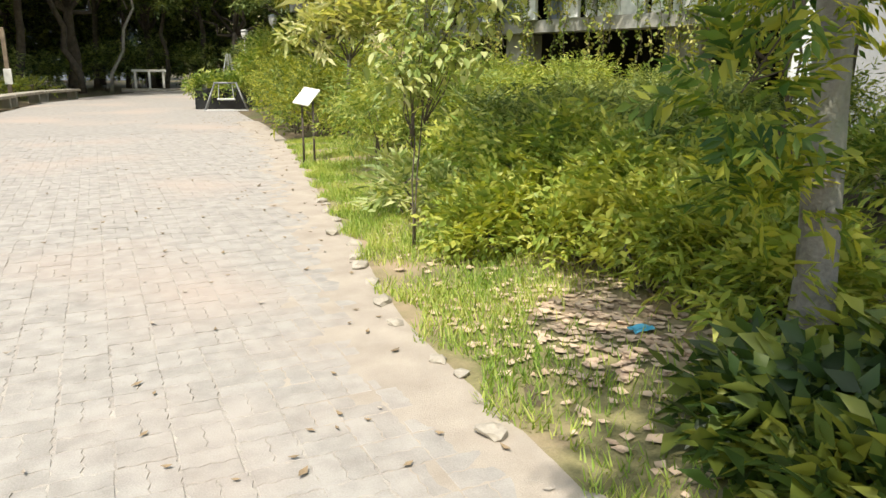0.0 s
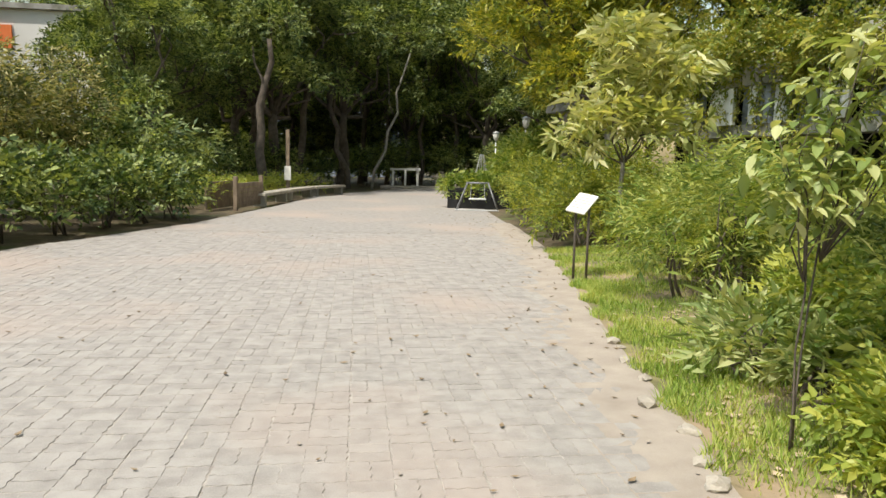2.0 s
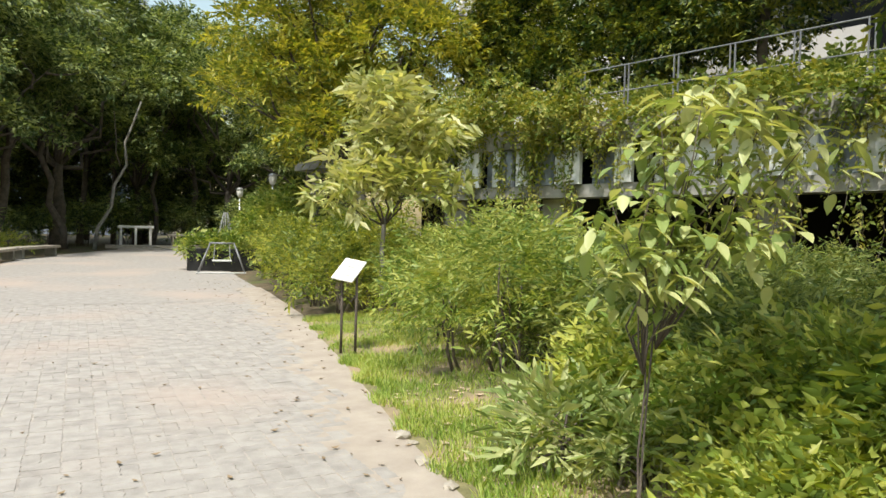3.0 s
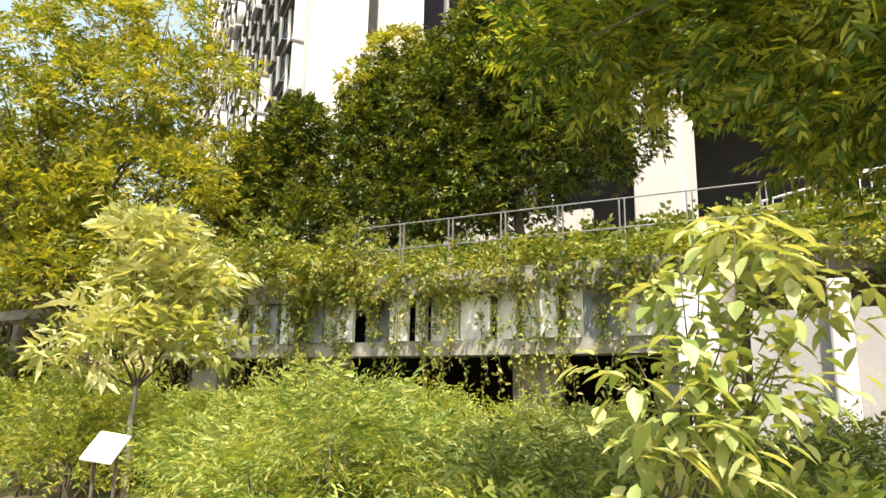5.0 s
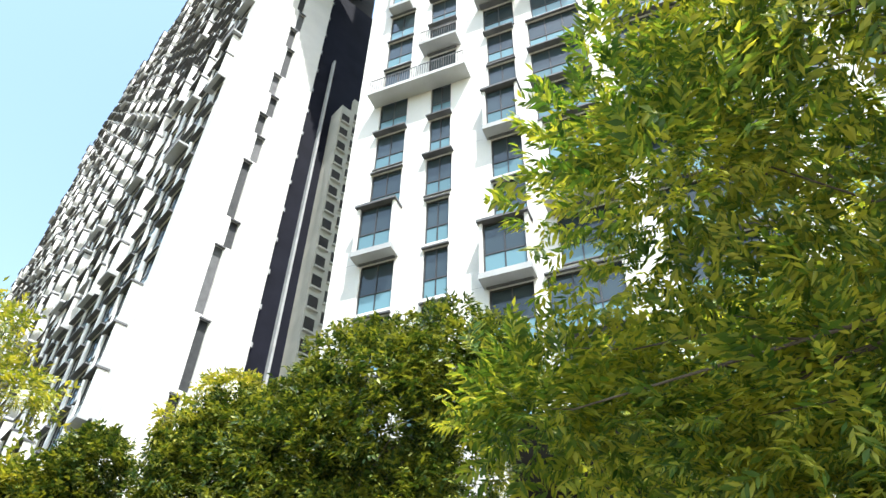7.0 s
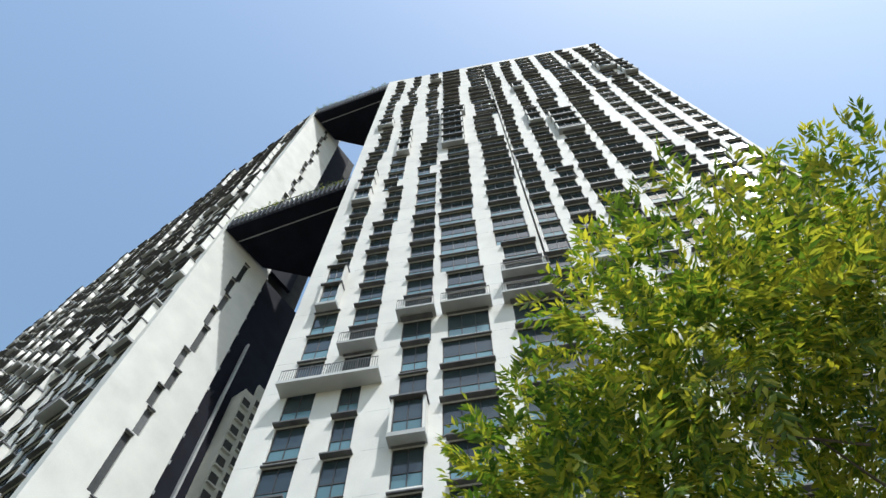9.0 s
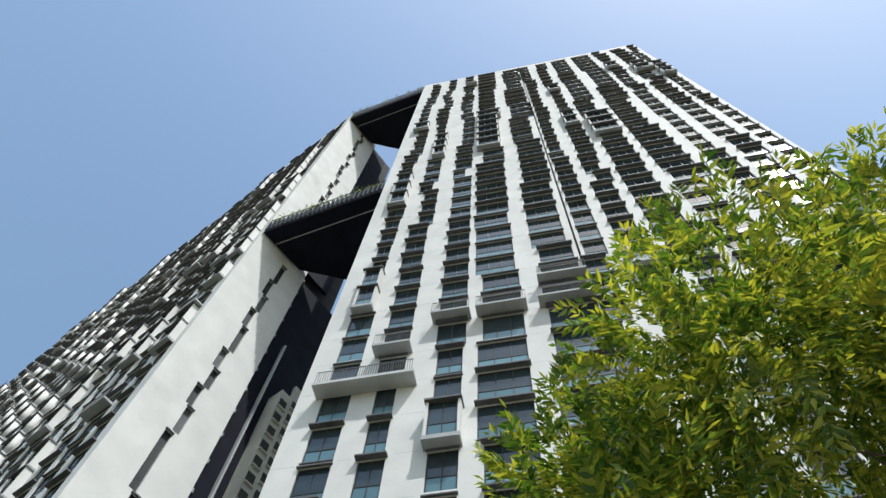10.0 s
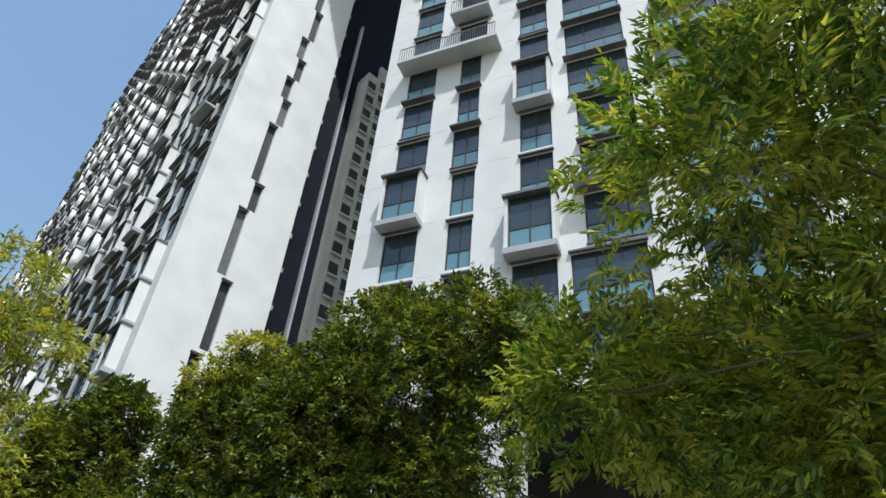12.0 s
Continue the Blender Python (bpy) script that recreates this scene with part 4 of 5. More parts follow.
for x, y, s in ((2.75, 5.0, 0.5), (2.65, 4.7, 0.42), (2.95, 4.85, 0.55), (3.4, 5.9, 0.65), (3.5, 6.6, 0.75), (3.1, 4.0, 0.55), (3.45, 4.7, 0.8), (3.65, 4.2, 0.9), (3.15, 3.4, 0.6), (3.75, 5.5, 0.85)):
    shrub(bed(x, y), "bright green broad-leaved bush beside the grass", [(0, 0, 0.42 * s, 0.5 * s, 0.5 * s, 0.45 * s), (0.2, 0.15, 0.7 * s, 0.4 * s, 0.4 * s, 0.4 * s)], 240, spray(11, 0.22, 0.068, 0.036, 0.3, 58), L_FEATHER if x < 3.2 else L_BUSH, 6, "bed shrubs")
# darkest leaf colour stands in for the tree's shade on these plants
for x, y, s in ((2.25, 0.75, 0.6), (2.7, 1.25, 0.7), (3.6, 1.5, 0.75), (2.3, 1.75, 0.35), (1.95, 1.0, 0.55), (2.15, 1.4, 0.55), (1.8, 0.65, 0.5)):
    shrub(bed(x, y), "low broad-leaved plant, tree shade put into its dark leaves", [(0, 0, 0.3 * s, 0.45 * s, 0.45 * s, 0.4 * s)], 150, spray(7, 0.18, 0.1, 0.055, 0.3, 58), L_HEDGE, 5, "bed shrubs")
for x, y, s in ((2.85, 6.55, 0.8), (3.1, 6.15, 0.6)):
    shrub(bed(x, y), "drooping long-leaved plant on the grass edge", [(0, 0, 0.3 * s, 0.45 * s, 0.45 * s, 0.32 * s)], 80, spray(9, 0.2, 0.13, 0.035, 0.6, 40), L_BROAD, 4, "bed shrubs", "drooping_plant")
for x, y, s in ((4.05, 14.6, 0.9), (4.15, 16.0, 1.0), (4.35, 17.6, 1.1), (4.6, 19.3, 1.2), (4.85, 21.0, 1.3), (5.1, 22.8, 1.4), (5.4, 16.6, 1.5), (6.2, 20.6, 1.6), (6.4, 18.4, 1.7), (5.4, 24.6, 1.4)):
    shrub(bed(x, y), "yellow-green bush with golden tips beside the path", [(0, 0, 0.6 * s, 0.75, 0.85, 0.6 * s), (0.3, 0.3, 0.85 * s, 0.7, 0.7, 0.5 * s)], 330, SP_BUSH, L_OLIVE, 6, "path bushes")
shrub(bed(6.4, 29.0), "bright green bush with upright leaves beside a bench swing", [(0, 0, 1.2, 1.2, 1.2, 1.2), (0.6, 0.4, 2.0, 1.1, 1.1, 0.9)], 520, SP_FAR, L_BUSH, 6, "path bushes")
# larger trees of the right bank
tree("bank_tree", bed(8.6, 25.5), "broad tree with golden-green feathery leaves", [(0, 0, 5.0, 2.4, 2.4, 1.6), (-1.6, 1.0, 6.4, 2.2, 2.2, 1.3), (1.0, -1.2, 7.2, 2.4, 2.4, 1.4), (0.4, 0.6, 8.6, 2.2, 2.2, 1.2), (1.8, 0.6, 4.6, 2.0, 2.0, 1.6), (-1.2, -0.6, 4.0, 1.7, 1.7, 1.3), (-0.4, -0.6, 9.8, 2.0, 2.0, 1.1), (0.9, -0.3, 11.2, 1.8, 1.8, 1.0), (2.8, -0.9, 6.6, 1.7, 1.7, 1.1), (3.0, -1.2, 8.9, 1.4, 1.4, 0.9), (2.6, -1.2, 11.4, 1.3, 1.3, 0.9), (-0.6, 0.3, 12.6, 1.5, 1.5, 0.9), (-2.2, 0.8, 11.2, 1.5, 1.5, 1.0), (1.2, -0.6, 13.3, 1.2, 1.2, 0.7), (-3.2, 1.2, 7.6, 1.5, 1.5, 1.0), (-3.6, 1.4, 5.6, 1.4, 1.4, 0.9), (-2.6, 0.9, 9.4, 1.5, 1.5, 0.9)], 4600, SP_BANK, L_GOLD, (0.22, 3.2), inner=0.62, below=-0.35, group="bank trees")
tree("bank_tree", bed(9.5, 33.5), "tall tree with golden-green feathery leaves", [(0, 0, 6.0, 2.6, 2.6, 2.0), (-1.8, 0, 8.0, 2.4, 2.4, 1.8), (1.2, 1.0, 9.0, 2.6, 2.6, 2.0), (0, -1.0, 10.4, 2.2, 2.2, 1.6), (1.5, -1.5, 5.0, 2.2, 2.2, 1.8)], 3000, SP_FAR, L_OLIVE, (0.24, 4.0), inner=0.45, group="bank trees")
tree("bank_tree", bed(9.6, 21.0), "flowering shrub tree with pale blossoms by the podium", [(0, 0, 2.8, 1.4, 1.6, 1.2), (-0.8, 0.8, 3.6, 1.3, 1.4, 1.0), (0.4, -0.9, 3.8, 1.3, 1.3, 1.0), (0.3, 1.4, 4.8, 1.4, 1.5, 1.0)], 900, SP_VINE, L_VINE, (0.12, 1.6), group="bank trees")

# ---- sign by the path ----
sign = thing("information_sign", (3.0, 11.1, 0.03), "white tilted information board on two thin posts", "sign")
for x, y in ((-0.06, 0.06), (0.07, -0.1)):
    part("post", Geo().tube([(x, y, -0.08), (x, y, 0.98)], 0.018, 8), M_BARKD, sign, "dark steel post", True)
e1, e2 = Vector((0.184, -0.231, -0.04)).normalized(), Vector((-0.253, -0.161, -0.24)).normalized()
m = Matrix((e1, -e2, e1.cross(-e2))).transposed().to_4x4()
m.translation = (0.0, 0.0, 1.02)
board = part("board", Geo().soft_box(-0.155, 0.155, -0.19, 0.19, -0.01, 0.01, 0.01, m), M_SIGNW, sign)
for i in range(6):
    w = (0.2, 0.26, 0.24, 0.27, 0.18, 0.22)[i]
    part("text_line", Geo().box(-0.135, -0.135 + w, 0.14 - 0.05 * i, 0.15 - 0.05 * i, 0.0135, 0.015, m), M_INK, board)

# ---- A-frame swing bench with planter, far along the path ----
swing = thing("a_frame_stand", (4.15, 26.0, 0.0), "low grey steel A-frame stand with a hanging seat", "swing", turn=-12)
for s in (-0.72, 0.72):
    for d in (-0.45, 0.45):
        part("leg", Geo().tube([(s, d, 0), (s * 0.5, d * 0.2, 0.95)], 0.024, 8), M_DIMSTEEL, swing, smooth=True)
part("top_bar", Geo().tube([(-0.4, 0, 0.95), (0.4, 0, 0.95)], 0.03, 8), M_DIMSTEEL, swing, smooth=True)
for s in (-0.22, 0.22):
    part("hanger", Geo().tube([(s, 0, 0.95), (s * 1.15, -0.02, 0.42)], 0.012, 6), M_STEEL, swing)
part("seat", Geo().soft_box(-0.3, 0.3, -0.16, 0.16, 0.37, 0.42, 0.01), M_STEEL, swing)
part("base_rail", Geo().tube([(-0.75, -0.45, 0.03), (0.75, -0.45, 0.03)], 0.022, 8), M_STEEL, swing)
planter = thing("planter", (4.35, 27.4, 0), "low black planter box filled with green bushes", "planter", turn=-10)
part("tub", Geo().soft_box(-1.05, 1.2, -0.5, 0.5, 0, 0.72, 0.03), M_BLACK, planter)
crown("foliage", [(-0.6, -0.1, 0.8, 0.6, 0.6, 0.26), (0.3, -0.1, 0.82, 0.7, 0.6, 0.28), (1.3, 0.2, 1.3, 0.8, 0.8, 0.7), (1.7, 0.3, 1.9, 0.8, 0.8, 0.6)], 1100, spray(9, 0.3, 0.14, 0.06, 0.3, 58), L_BUSH, planter)
netting = thing("net_frame", (4.9, 29.6, 0), "pale wire trellis cone standing behind the planter", "trellis")
for k in range(7):
    a = 2 * math.pi * k / 7
    part("wire", Geo().tube([(0.55 * math.cos(a), 0.55 * math.sin(a), 0), (0.07 * math.cos(a), 0.07 * math.sin(a), 2.0)], 0.014, 5), M_STEEL, netting)
part("hoop", Geo().tube([(0.33 * math.cos(0.5 * k), 0.33 * math.sin(0.5 * k), 0.95) for k in range(13)], 0.012, 5), M_STEEL, netting)


# ---- street lamps ----
def street_lamp(place, h):
    ob = thing("street_lamp", place, "grey garden lamp post with a frosted globe and cap", "street lamp", "garden lamps")
    part("pole", Geo().tube([(0, 0, 0), (0, 0, 0.4), (0, 0, 0.45), (0, 0, h - 0.5)], [0.075, 0.07, 0.045, 0.04], 10), M_STEEL, ob, smooth=True)
    part("globe", Geo().tube([(0, 0, h - 0.5), (0, 0, h - 0.42), (0, 0, h - 0.2), (0, 0, h - 0.06)], [0.07, 0.14, 0.19, 0.17], 12), M_LAMP, ob, "frosted globe", True)
    part("cap", Geo().tube([(0, 0, h - 0.06), (0, 0, h - 0.02), (0, 0, h + 0.04)], [0.23, 0.2, 0.05], 12), M_STEEL, ob, smooth=True)


street_lamp((8.1, 35.6, 0), 3.95)
street_lamp((8.2, 43.5, 0), 3.6)

# ---- left side: hedge, seat walls, trees ----
for i in range(9):
    y = 9.5 + 1.45 * i
    x = left_edge(y) - 1.15
    shrub((x, y, 0), "dark green shaded hedge shrub along the path", [(0, 0, 0.7, 0.9, 0.95, 0.75), (-0.3, 0.3, 1.1, 0.8, 0.8, 0.6)], 300, SP_VINE, L_DARK, 5, "left hedge")
for x, y, s in ((-8.6, 14.6, 1.15), (-8.0, 17.4, 1.1), (-7.4, 20.6, 1.12), (-9.8, 17.0, 1.2), (-9.2, 20.4, 1.15), (-10.6, 13.0, 1.2), (-11.8, 19.0, 1.6), (-9.4, 24.0, 1.1)):
    shrub((x, y, 0), "tall leafy shrub with sunlit yellow-green tips", [(0, 0, 1.2 * s, 1.1, 1.2, 1.0 * s), (0.4, 0.4, 2.2 * s, 1.0, 1.0, 0.8 * s), (-0.5, -0.3, 2.0 * s, 1.0, 1.0, 0.8 * s), (0.1, 0, 3.0 * s, 0.9, 0.9, 0.7 * s)], 620, spray(11, 0.36, 0.13, 0.05, 0.3, 58), L_RUSSET, 8, "left shrubs", "tall_shrub")
for i in range(8):
    y = 24.5 + 2.0 * i
    shrub((left_edge(y) - 2.2, y, 0), "low sunlit groundcover shrub behind the seat wall", [(0, 0, 0.45, 1.1, 1.2, 0.45)], 170, SP_BUSH, L_FEATHER, 3, "left groundcover")


def seat_wall(place, length, turn):
    ob = thing("seat_wall", place, "low concrete seat wall with a pale slab top beside the path", "bench", "seat walls", turn)
    part("slab", Geo().soft_box(-0.28, 0.28, 0, length, 0.36, 0.46, 0.015), M_STONE, ob)
    for y in (0.25, length - 0.4):
        part("support", Geo().soft_box(-0.2, 0.2, y, y + 0.2, 0, 0.357, 0.01), M_CONC, ob)


seat_wall((-3.35, 26.0, 0), 3.6, -8)
seat_wall((-2.85, 30.0, 0), 3.6, -11)
seat_wall((-2.1, 34.0, 0), 3.4, -22)
panel = thing("timber_planter", (-3.7, 24.0, 0), "weathered timber planter box with a tall corner post", "planter", turn=-10)
for i in range(5):
    part("board", Geo().soft_box(-0.03, 0.03, 0, 2.4, 0.08 + 0.155 * i, 0.225 + 0.155 * i, 0.008), M_WOOD, panel)
for y in (-0.06, 2.46):
    part("post", Geo().soft_box(-0.06, 0.06, y - 0.06, y + 0.06, 0, 1.05, 0.01), M_WOOD, panel)
part("back_board", Geo().soft_box(-1.0, -0.94, 0, 2.4, 0, 0.85, 0.01), M_WOOD, panel)
post = thing("marker_post", (-3.0, 33.0, 0), "tall weathered pale wooden post with a white plate", "post")
part("shaft", Geo().soft_box(-0.08, 0.08, -0.07, 0.07, 0, 2.9, 0.02), M_WOOD, post)
part("plate", Geo().soft_box(-0.14, 0.14, -0.13, -0.1, 0.75, 1.35, 0.01), M_SIGNW, post)

LOB = [(0, 0, 4.3, 1.3, 1.3, 0.8), (-1.9, 1.2, 5.2, 1.4, 1.4, 0.8), (1.9, -1.0, 5.5, 1.5, 1.4, 0.8), (0.2, 1.8, 6.3, 1.5, 1.5, 0.8), (-0.9, -1.7, 6.6, 1.5, 1.5, 0.8), (1.5, 1.4, 7.6, 1.5, 1.5, 0.8), (-1.5, 0.2, 8.1, 1.6, 1.6, 0.9), (0.4, -0.6, 9.3, 1.5, 1.5, 0.8), (2.2, 0.8, 3.7, 1.1, 1.1, 0.6), (-2.1, -1.2, 3.7, 1.2, 1.2, 0.6)]
left_tree = tree("shade_tree", (-18.0, 27.5, 0), "dense dark green shade tree beside the path", LOB, 2300, SP_FAR, L_DARK, (0.2, 2.6), bark=M_BARKD, group="left trees", inner=0.6, below=-0.25)
for x, y, r, s in ((-8.4, 30.5, 70, 0.95), (-15.5, 17.0, 140, 1.05), (-9.3, 36.0, 200, 1.2), (-4.6, 41.5, 30, 1.6), (-6.2, 46.0, 250, 1.7), (4.5, 60.0, 100, 1.7), (-18.5, 24.0, 290, 1.3), (-6.5, 41.0, 110, 1.5), (-1.0, 50.5, 10, 1.9), (-11.0, 46.0, 80, 1.5), (-4.8, 58.0, 240, 1.6), (3.8, 56.0, 60, 1.45), (9.5, 54.0, 150, 1.5), (13.5, 46.0, 320, 1.4), (16.5, 40.5, 20, 1.1), (-24.0, 38.0, 20, 1.5), (0.5, 66.0, 170, 1.9), (8.5, 68.0, 280, 1.9), (-9.0, 70.0, 45, 2.0), (-19.0, 56.0, 130, 1.9), (17.0, 62.0, 60, 1.7)):
    copy_thing(left_tree, pose(x, y, 0, 0, 0, r) @ Matrix.Scale(s, 4)).scale = (s, s, s)
for x, y, s in ((-6.2, 21.5, 1.2), (-7.6, 23.5, 1.5), (-8.6, 27.0, 1.5), (-6.4, 28.5, 1.1), (-6.8, 33.0, 1.0), (-6.2, 38.0, 1.2), (-4.6, 41.0, 1.0), (-2.6, 47.5, 0.9), (0.4, 51.5, 1.3), (3.0, 53.0, 1.5), (6.5, 53.0, 1.5), (9.5, 50.0, 1.6), (9.0, 46.0, 1.4), (-9.5, 20.5, 1.7), (-11.0, 25.0, 1.8), (-8.5, 38.0, 1.8), (10.5, 42.0, 1.5), (8.6, 34.5, 1.2)):
    shrub((x, y, 0), "dark green understorey shrub beneath the trees", [(0, 0, 0.9 * s, 1.1, 1.1, 0.9 * s), (0.5, 0.4, 1.5 * s, 0.9, 0.9, 0.8 * s), (-0.5, -0.3, 1.3 * s, 0.9, 0.9, 0.7 * s)], 260, SP_FAR, L_DARK, 6, "understorey")
for x, y, tx, tz, r in ((0.9, 46.0, 3.2, 8.4, 0.09), (-3.8, 45.0, -2.6, 8.0, 0.22), (-4.5, 34.5, -4.0, 7.0, 0.2), (-0.6, 46.5, -2.2, 8.6, 0.17), (2.2, 55.0, 1.8, 9.0, 0.16), (4.6, 54.0, 5.0, 9.0, 0.14), (7.6, 55.0, 7.0, 9.0, 0.17), (0.2, 57.0, 0.9, 9.5, 0.2)):
    o = thing("leaning_tree", (x, y, 0), "bare grey-brown leaning trunk among dark foliage", "tree", "far trunks")
    part("trunk", Geo().tube(wobble((0, 0, -0.1), (tx - x, 0.4, tz), 7, 0.12), [r * (1.25 - 0.1 * i) for i in range(8)], 9), M_BARK if r < 0.1 else M_BARKD, o, smooth=True)
    part("limb", Geo().tube(wobble(((tx - x) * 0.55, 0.2, tz * 0.55), ((tx - x) * 0.6 + rnd.uniform(-1.5, 1.5), 0.5, tz * 0.95), 4, 0.1), [r * (0.5 - 0.09 * i) for i in range(5)], 7), M_BARKD, o, smooth=True)
    crown("crown", [(tx - x, 0.4, tz + 0.6, 1.6, 1.6, 1.0)], 240, SP_FAR, L_DARK, o)
for i in range(19):
    shrub((-18.5 + 2.1 * i, 58.5 + 1.2 * math.sin(i), 0), "tall dark hedge shrub closing the view", [(0, 0, 1.5, 1.3, 1.0, 1.5), (0.3, 0, 3.4, 1.2, 1.0, 1.4), (-0.3, 0.2, 5.2, 1.2, 1.0, 1.3), (0.2, 0, 6.9 + math.sin(2.3 * i), 1.2, 1.0, 1.2)], 700, spray(13, 0.8, 0.34, 0.15, 0.3, 58), L_DARK, 5, "far hedge")
# end of the walkway: kerb, steps and rails
tagged(part("kerb", Geo().soft_box(1.5, 7.2, 48.0, 48.5, -0.05, 0.16, 0.02), M_STONE), "pale stone kerb at the end of the walkway", "kerb", kind="structure")
barrier = thing("white_barrier", (3.3, 50.5, 0), "white painted rail barrier at the end of the walkway", "barrier")
for x in (-0.85, 0, 0.85):
    part("post", Geo().soft_box(x - 0.07, x + 0.07, -0.07, 0.07, 0, 1.15, 0.01), M_SIGNW, barrier)
part("rail", Geo().soft_box(-1.05, 1.05, -0.06, 0.06, 1.15, 1.3, 0.02), M_SIGNW, barrier)
table = thing("stone_table", (6.0, 49.6, 0), "pale stone table with slab legs at the path's end", "table")
part("top", Geo().soft_box(-1.0, 1.0, -0.35, 0.35, 0.72, 0.84, 0.02), M_STONE, table)
for x in (-0.7, 0.6):
    part("leg", Geo().soft_box(x, x + 0.12, -0.3, 0.3, 0, 0.717, 0.01), M_STONE, table)


# ---- far buildings ----
def block(place, w, d, h, mat, label, turn=0):
    ob = thing("apartment_block", place, label, "building", "far buildings", turn)
    part("wall", Geo().box(-w / 2, w / 2, -d / 2, d / 2, 0, h), mat, ob)
    part("roof", Geo().box(-w / 2 - 0.4, w / 2 + 0.4, -d / 2 - 0.4, d / 2 + 0.4, h + 0.004, h + 0.7), M_CONC, ob)
    me = Geo().box(0, 1.4, -0.06, 0.04, 0, 1.3).mesh("window", M_GLASS)
    for i in range(int(w / 3)):
        for k in range(int(h / 3)):
            o = part("window", me, None, ob)
            o.location = (-w / 2 + 0.8 + 3 * i, -d / 2 - 0.004, 1.0 + 3 * k)


shop = thing("shop_building", (-22.0, 50.0, 0), "low white building with an orange fascia behind the trees", "building", "far buildings")
part("wall", Geo().box(-7, 7, -5, 5, 0, 9.7), M_WHITE, shop)
part("roof", Geo().box(-7.3, 7.3, -5.3, 5.3, 9.704, 10.0), M_CONC, shop)
part("fascia", Geo().box(-7.05, 2.7, -5.12, -5.004, 7.5, 8.8), M_ORANGE, shop, "orange fascia band")
for i in range(5):
    part("window", Geo().box(-6 + 2.6 * i, -4.4 + 2.6 * i, -5.06, -5.004, 4.2, 6.6), M_GLASS, shop)
block((-1.5, 92, 0), 16, 12, 34, M_BLUE, "blue-grey apartment block seen through the trees")

# ---- grass strip, fallen leaves and stones ----
n = 72000
gy = rng.uniform(0.8, 14.5, n)
ge = np.interp(gy, [p[0] for p in RIGHT], [p[1] for p in RIGHT])
gx = ge + np.abs(rng.normal(0, 0.9, n)) + 0.06 + 0.1 * np.sin(gy * 7)
keep = np.sin(gx * 3.1 + 1.3 * np.sin(gy * 2.3)) + 0.6 * np.sin(gy * 4.7 + gx) > rng.uniform(-1.7, 0.9, n)
keep &= (((gx - 2.6) / 0.6) ** 2 + ((gy - 2.85) / 0.65) ** 2 > 1) | (rng.random(n) < 0.12)
gx, gy = gx[keep], gy[keep]
gz = np.array([bed_height(x, y) for x, y in zip(gx, gy)])
n = len(gx)
a, hh = rng.uniform(0, 2 * math.pi, n), rng.uniform(0.03, 0.11, n)
base = np.stack([gx, gy, gz], 1)
sd = np.stack([np.cos(a), np.sin(a), 0 * a], 1) * 0.0045
ln = np.stack([-np.sin(a) * hh * rng.uniform(0.1, 0.9, n), np.cos(a) * hh * rng.uniform(0.1, 0.9, n), hh], 1)
v = np.stack([base - sd, base + sd, base + ln * 0.6 + sd * 0.7, base + ln * (1, 1, 0.92)], 1).reshape(-1, 3)
f = (np.array([[0, 1, 2], [0, 2, 3]])[None] + 4 * np.arange(n)[:, None, None]).reshape(-1, 3)
grass = part("grass", fast_mesh("grass", v, f, L_GRASS), L_GRASS)
tagged(grass, "patchy short grass strip along the path edge", "grass", kind="stuff")
tv, tf = [], []
ty = [-13.0 + 0.25 * i for i in range(112)]
for y in ty:
    e = right_edge(y)
    for k in range(9):
        x = e + 0.01 + 0.24 * k + (0.03 * noise.noise(Vector((0, y * 2, 3))) if k == 0 else 0)
        tv.append((x, y, bed_height(x, y) + 0.005 + 0.004 * min(k, 2) - (0.02 if k == 8 else 0)))
tf = [(9 * i + k, 9 * i + k + 1, 9 * i + k + 10, 9 * i + k + 9) for i in range(len(ty) - 1) for k in range(8)]
tagged(part("turf", Geo().add(tv, tf), M_TURF, smooth=True), "thin worn turf and bare earth beside the path", "ground", kind="structure")


dv, prof = [], [(-1.3, -0.007), (-1.0, -0.004), (-0.8, -0.0025), (-0.6, -0.001), (-0.45, 0.0005), (-0.3, 0.002), (-0.15, 0.004), (0.0, 0.006), (0.08, 0.004)]
dy = [-6.0 + 0.09 * i for i in range(296)]
for y in dy:
    e, k = right_edge(y), 0.75 + 0.5 * noise.noise(Vector((0, y * 0.8, 1))) + 0.03 * y
    for o, z in prof:
        x = e + (o * k * 0.85 if o < 0 else o)
        dv.append((x, y, z + (0.0022 * noise.noise(Vector((x * 6, y * 6, 2))) + 0.0016 * noise.noise(Vector((x * 1.7, y * 1.7, 7))) if o < 0 else 0)))
m9 = len(prof)
tagged(part("dirt_film", Geo().add(dv, [(m9 * i + k, m9 * i + k + 1, m9 * i + k + m9 + 1, m9 * i + k + m9) for i in range(len(dy) - 1) for k in range(m9 - 1)]), M_DIRT, smooth=True), "washed sandy soil spread over the paver edge", "ground", kind="structure")


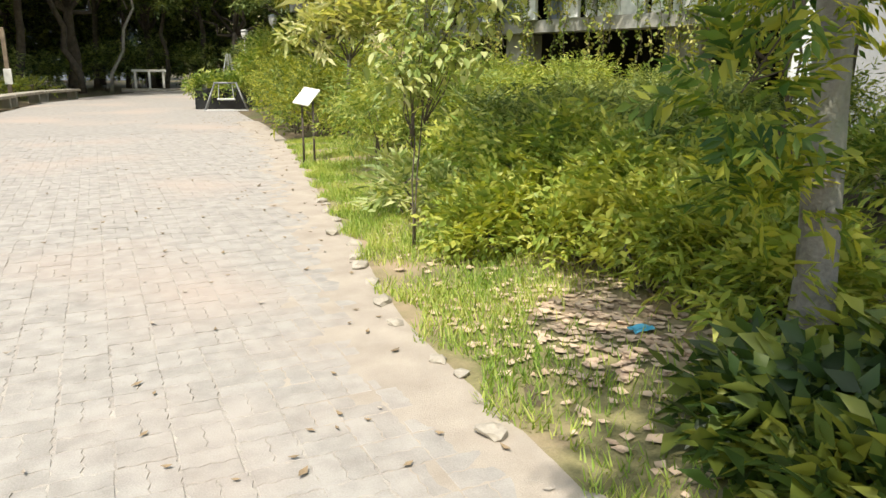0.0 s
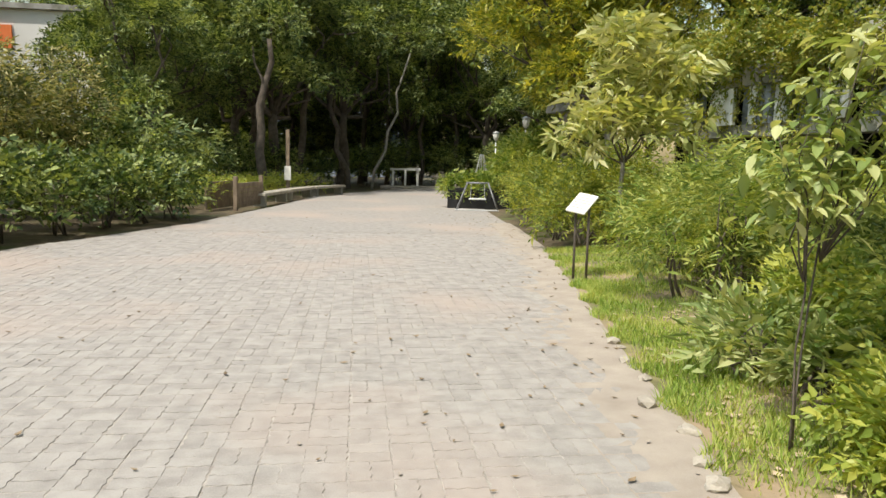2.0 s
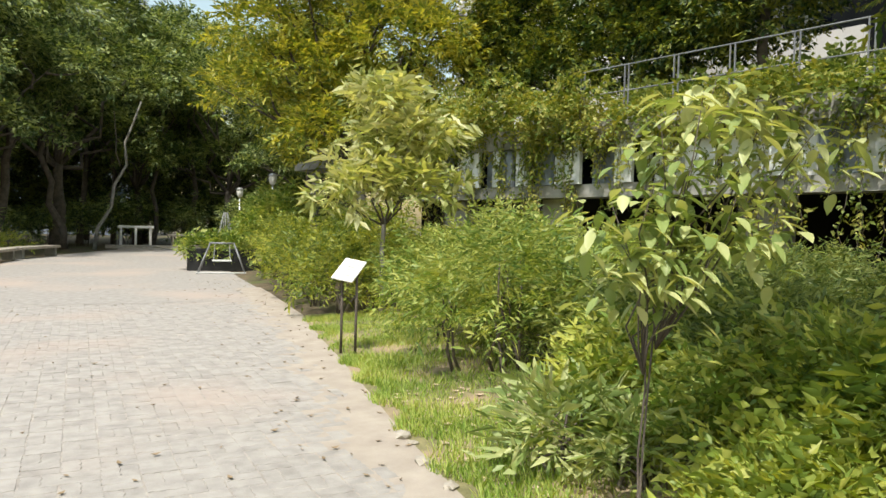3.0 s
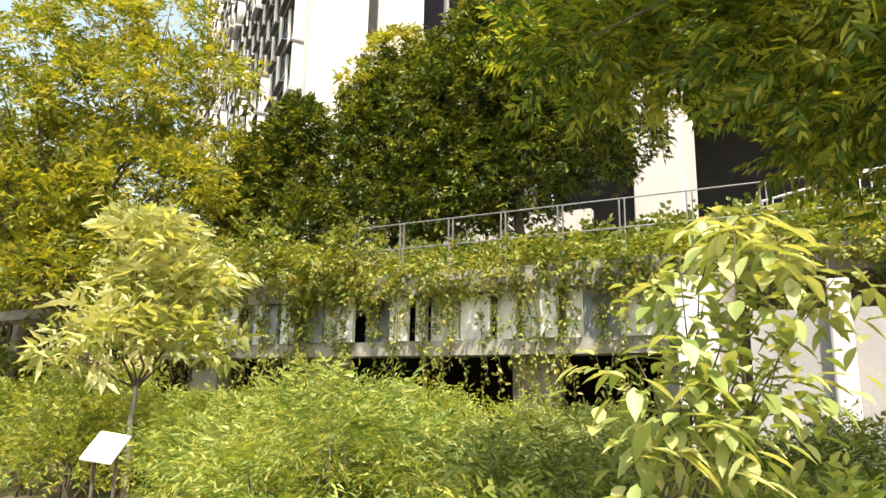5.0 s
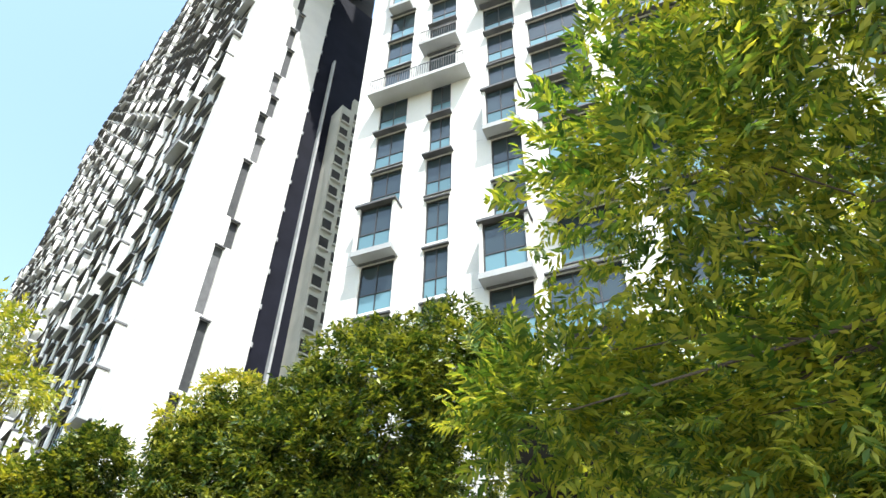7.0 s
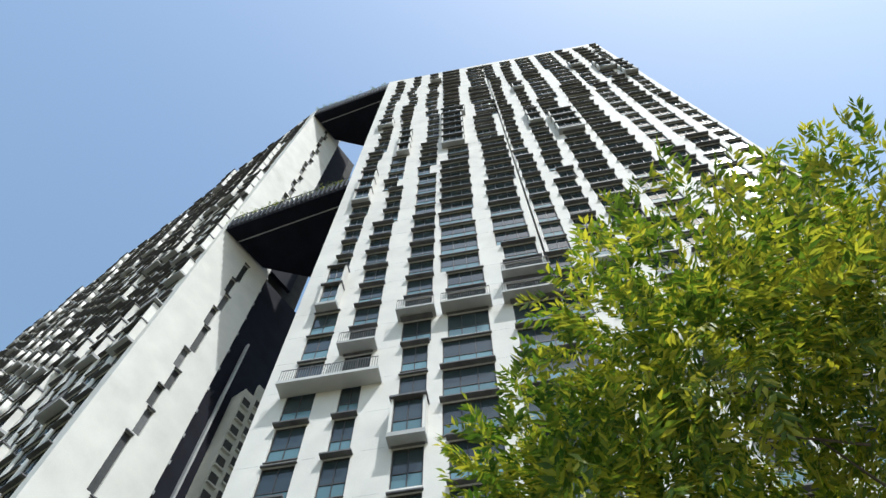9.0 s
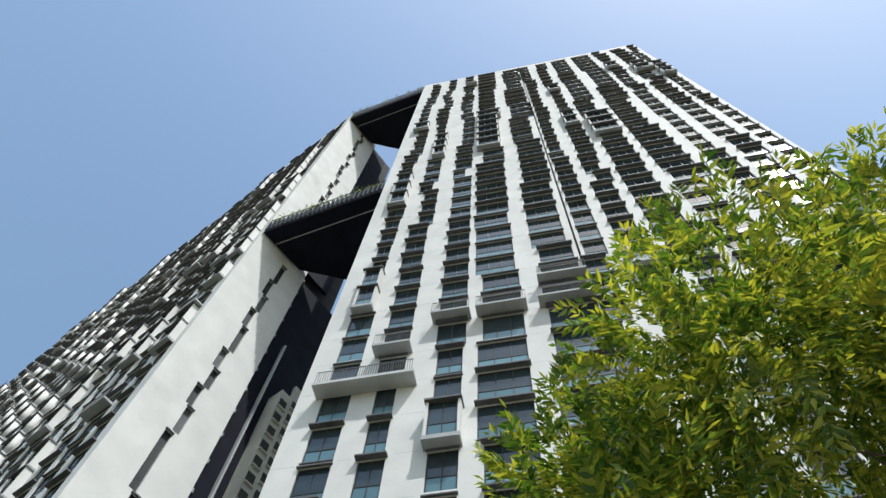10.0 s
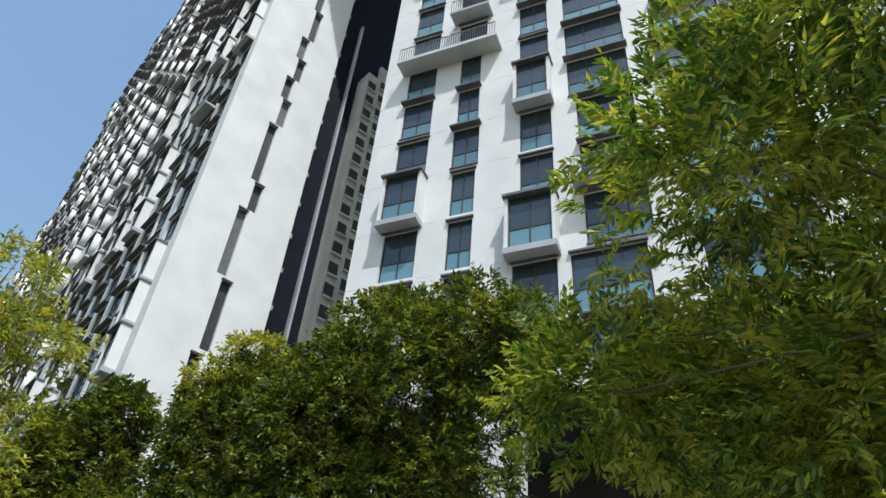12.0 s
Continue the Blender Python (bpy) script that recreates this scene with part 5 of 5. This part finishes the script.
def scatter_leaves(name, xy, zf, size, mat, label, wide=0.22):
    vs, fs = [], []
    for i, (x, y) in enumerate(xy):
        a, l = rnd.uniform(0, 6.28), size * rnd.uniform(0.6, 1.4)
        ax, sd = Vector((math.cos(a), math.sin(a), 0)), Vector((-math.sin(a), math.cos(a), 0)) * l * wide
        p = Vector((x, y, zf(x, y) + 0.012))
        c = rnd.uniform(0.0, 0.18) * l
        vs += [p - ax * l / 2 + Vector((0, 0, c)), p + sd + Vector((0, 0, c * 0.5)), p + ax * l / 2 + Vector((0, 0, c)), p - sd + Vector((0, 0, c * 0.2)), p - Vector((0, 0, 0.006))]
        fs += [(5 * i, 5 * i + 4, 5 * i + 1), (5 * i + 4, 5 * i + 2, 5 * i + 1), (5 * i, 5 * i + 3, 5 * i + 4), (5 * i + 3, 5 * i + 2, 5 * i + 4)]
    tagged(part(name, fast_mesh(name, [tuple(p) for p in vs], fs, mat), mat), label, "fallen leaves", kind="stuff")


xy = []
while len(xy) < 330:
    y = rnd.uniform(1.5, 24)
    e = right_edge(y)
    x = e - abs(rnd.gauss(0, 1.0)) if rnd.random() < 0.55 else rnd.uniform(left_edge(y), e)
    if x > left_edge(y):
        xy.append((x, y))
scatter_leaves("fallen_leaves", xy, lambda x, y: 0.0, 0.06, M_DRY, "dry brown leaves scattered on the pavers")
xy = [(rnd.uniform(left_edge(y), right_edge(y)), y) for y in [rnd.uniform(1.5, 14) for _ in range(110)]]
scatter_leaves("bleached_leaves", xy, lambda x, y: 0.0, 0.05, M_DIRT, "bleached pale leaf scraps on the pavers")
xy = [(right_edge(y) + abs(rnd.gauss(0.2, 0.9)) + 0.2, y) for y in [rnd.uniform(0.5, 9) for _ in range(420)]] + [(max(rnd.gauss(2.6, 0.45), 1.75), rnd.gauss(2.85, 0.55)) for _ in range(560)]
scatter_leaves("leaf_litter", xy, lambda x, y: bed_height(x, y) + 0.012, 0.08, M_LITTER, "dry leaf litter over the bed's bare soil", 0.36)
wrap = thing("plastic_wrapper", (2.6, 2.8, bed_height(2.6, 2.8) + 0.02), "crumpled blue plastic wrapper lying in the leaf litter", "litter")
wv = [(0.035 * i - 0.07, 0.025 * k - 0.0375, 0.012 + 0.012 * rnd.random() + (0.012 if k % 2 else 0)) for i in range(5) for k in range(4)]
sheet = part("sheet", Geo().add(wv, [(4 * i + k, 4 * i + k + 4, 4 * i + k + 5, 4 * i + k + 1) for i in range(4) for k in range(3)]), M_WRAP, wrap)
solid = sheet.modifiers.new("thickness", "SOLIDIFY")
solid.thickness = 0.003
stones = None
for i in range(15):
    y = 1.9 + 0.42 * i + rnd.gauss(0, 0.1)
    x = right_edge(y) + rnd.gauss(0.02, 0.06)
    bm = bmesh.new()
    bmesh.ops.create_icosphere(bm, subdivisions=1 + i % 2, radius=1)
    for q in bm.verts:
        q.co *= 1 + 0.5 * noise.noise(q.co * 1.3 + Vector((i, 0, 0)))
        q.co.z *= 0.5
    s = rnd.uniform(0.03, 0.075)
    bmesh.ops.scale(bm, vec=(s * 1.3, s, s), verts=bm.verts)
    me = bpy.data.meshes.new("stone")
    bm.to_mesh(me)
    bm.free()
    me.materials.append(M_STONE)
    o = new("stone", me)
    o.matrix_basis = pose(x, y, 0.2 * s + 0.01, 0, 0, rnd.uniform(0, 360))
    tagged(o, "small pale broken stone at the path edge", "stone", "edge stones")

# ---- pavers: wavy interlocking blocks in basket weave ----
near, far = [], []
for j in range(-17, 73):
    for i in range(50):
        cx, cy = -6.9 + 0.224 * i, 1.2 + 0.224 * j
        cx += 0.004 * rnd.gauss(0, 1)
        if not left_edge(cy) + 0.1 < cx < right_edge(cy) - 0.08:
            continue
        for s in (-0.056, 0.056):
            turned = (i + j) % 2
            q = (cx + (s if turned else 0), cy + (0 if turned else s), rnd.gauss(math.pi / 2 if turned else 0, 0.012), rnd.gauss(0, 0.0013))
            (near if 2.9 < cy < 4.6 and -0.9 < cx < 1.0 else far).append(q)
stuff = part("pavers", paver_mesh("pavers", near[300:] + far, M_PAVER), M_PAVER, paving)
stuff["kind"] = "stuff"
proto = paver_mesh("paver", [(0, 0, 0, 0)], M_PAVER)
for x, y, a, dz in near[:300]:
    o = part("paver", proto, None, paving)
    o.matrix_basis = pose(x, y, dz, 0, 0, math.degrees(a))
g = Geo()
fv = [(left_edge(y) + 0.02 if s == 0 else right_edge(y) - 0.02, y, 0.0) for y in [17.5 + 0.5 * i for i in range(62)] for s in (0, 1)]
far_pav = part("far_pavers", g.add(fv, [(2 * i, 2 * i + 1, 2 * i + 3, 2 * i + 2) for i in range(61)]), M_PAVER, paving)
fv = [(left_edge(y) + 0.02 if s == 0 else right_edge(y) - 0.02, y, 0.0) for y in [-14 + 0.5 * i for i in range(23)] for s in (0, 1)]
back_pav = part("far_pavers", Geo().add(fv, [(2 * i, 2 * i + 1, 2 * i + 3, 2 * i + 2) for i in range(22)]), M_PAVER, paving)
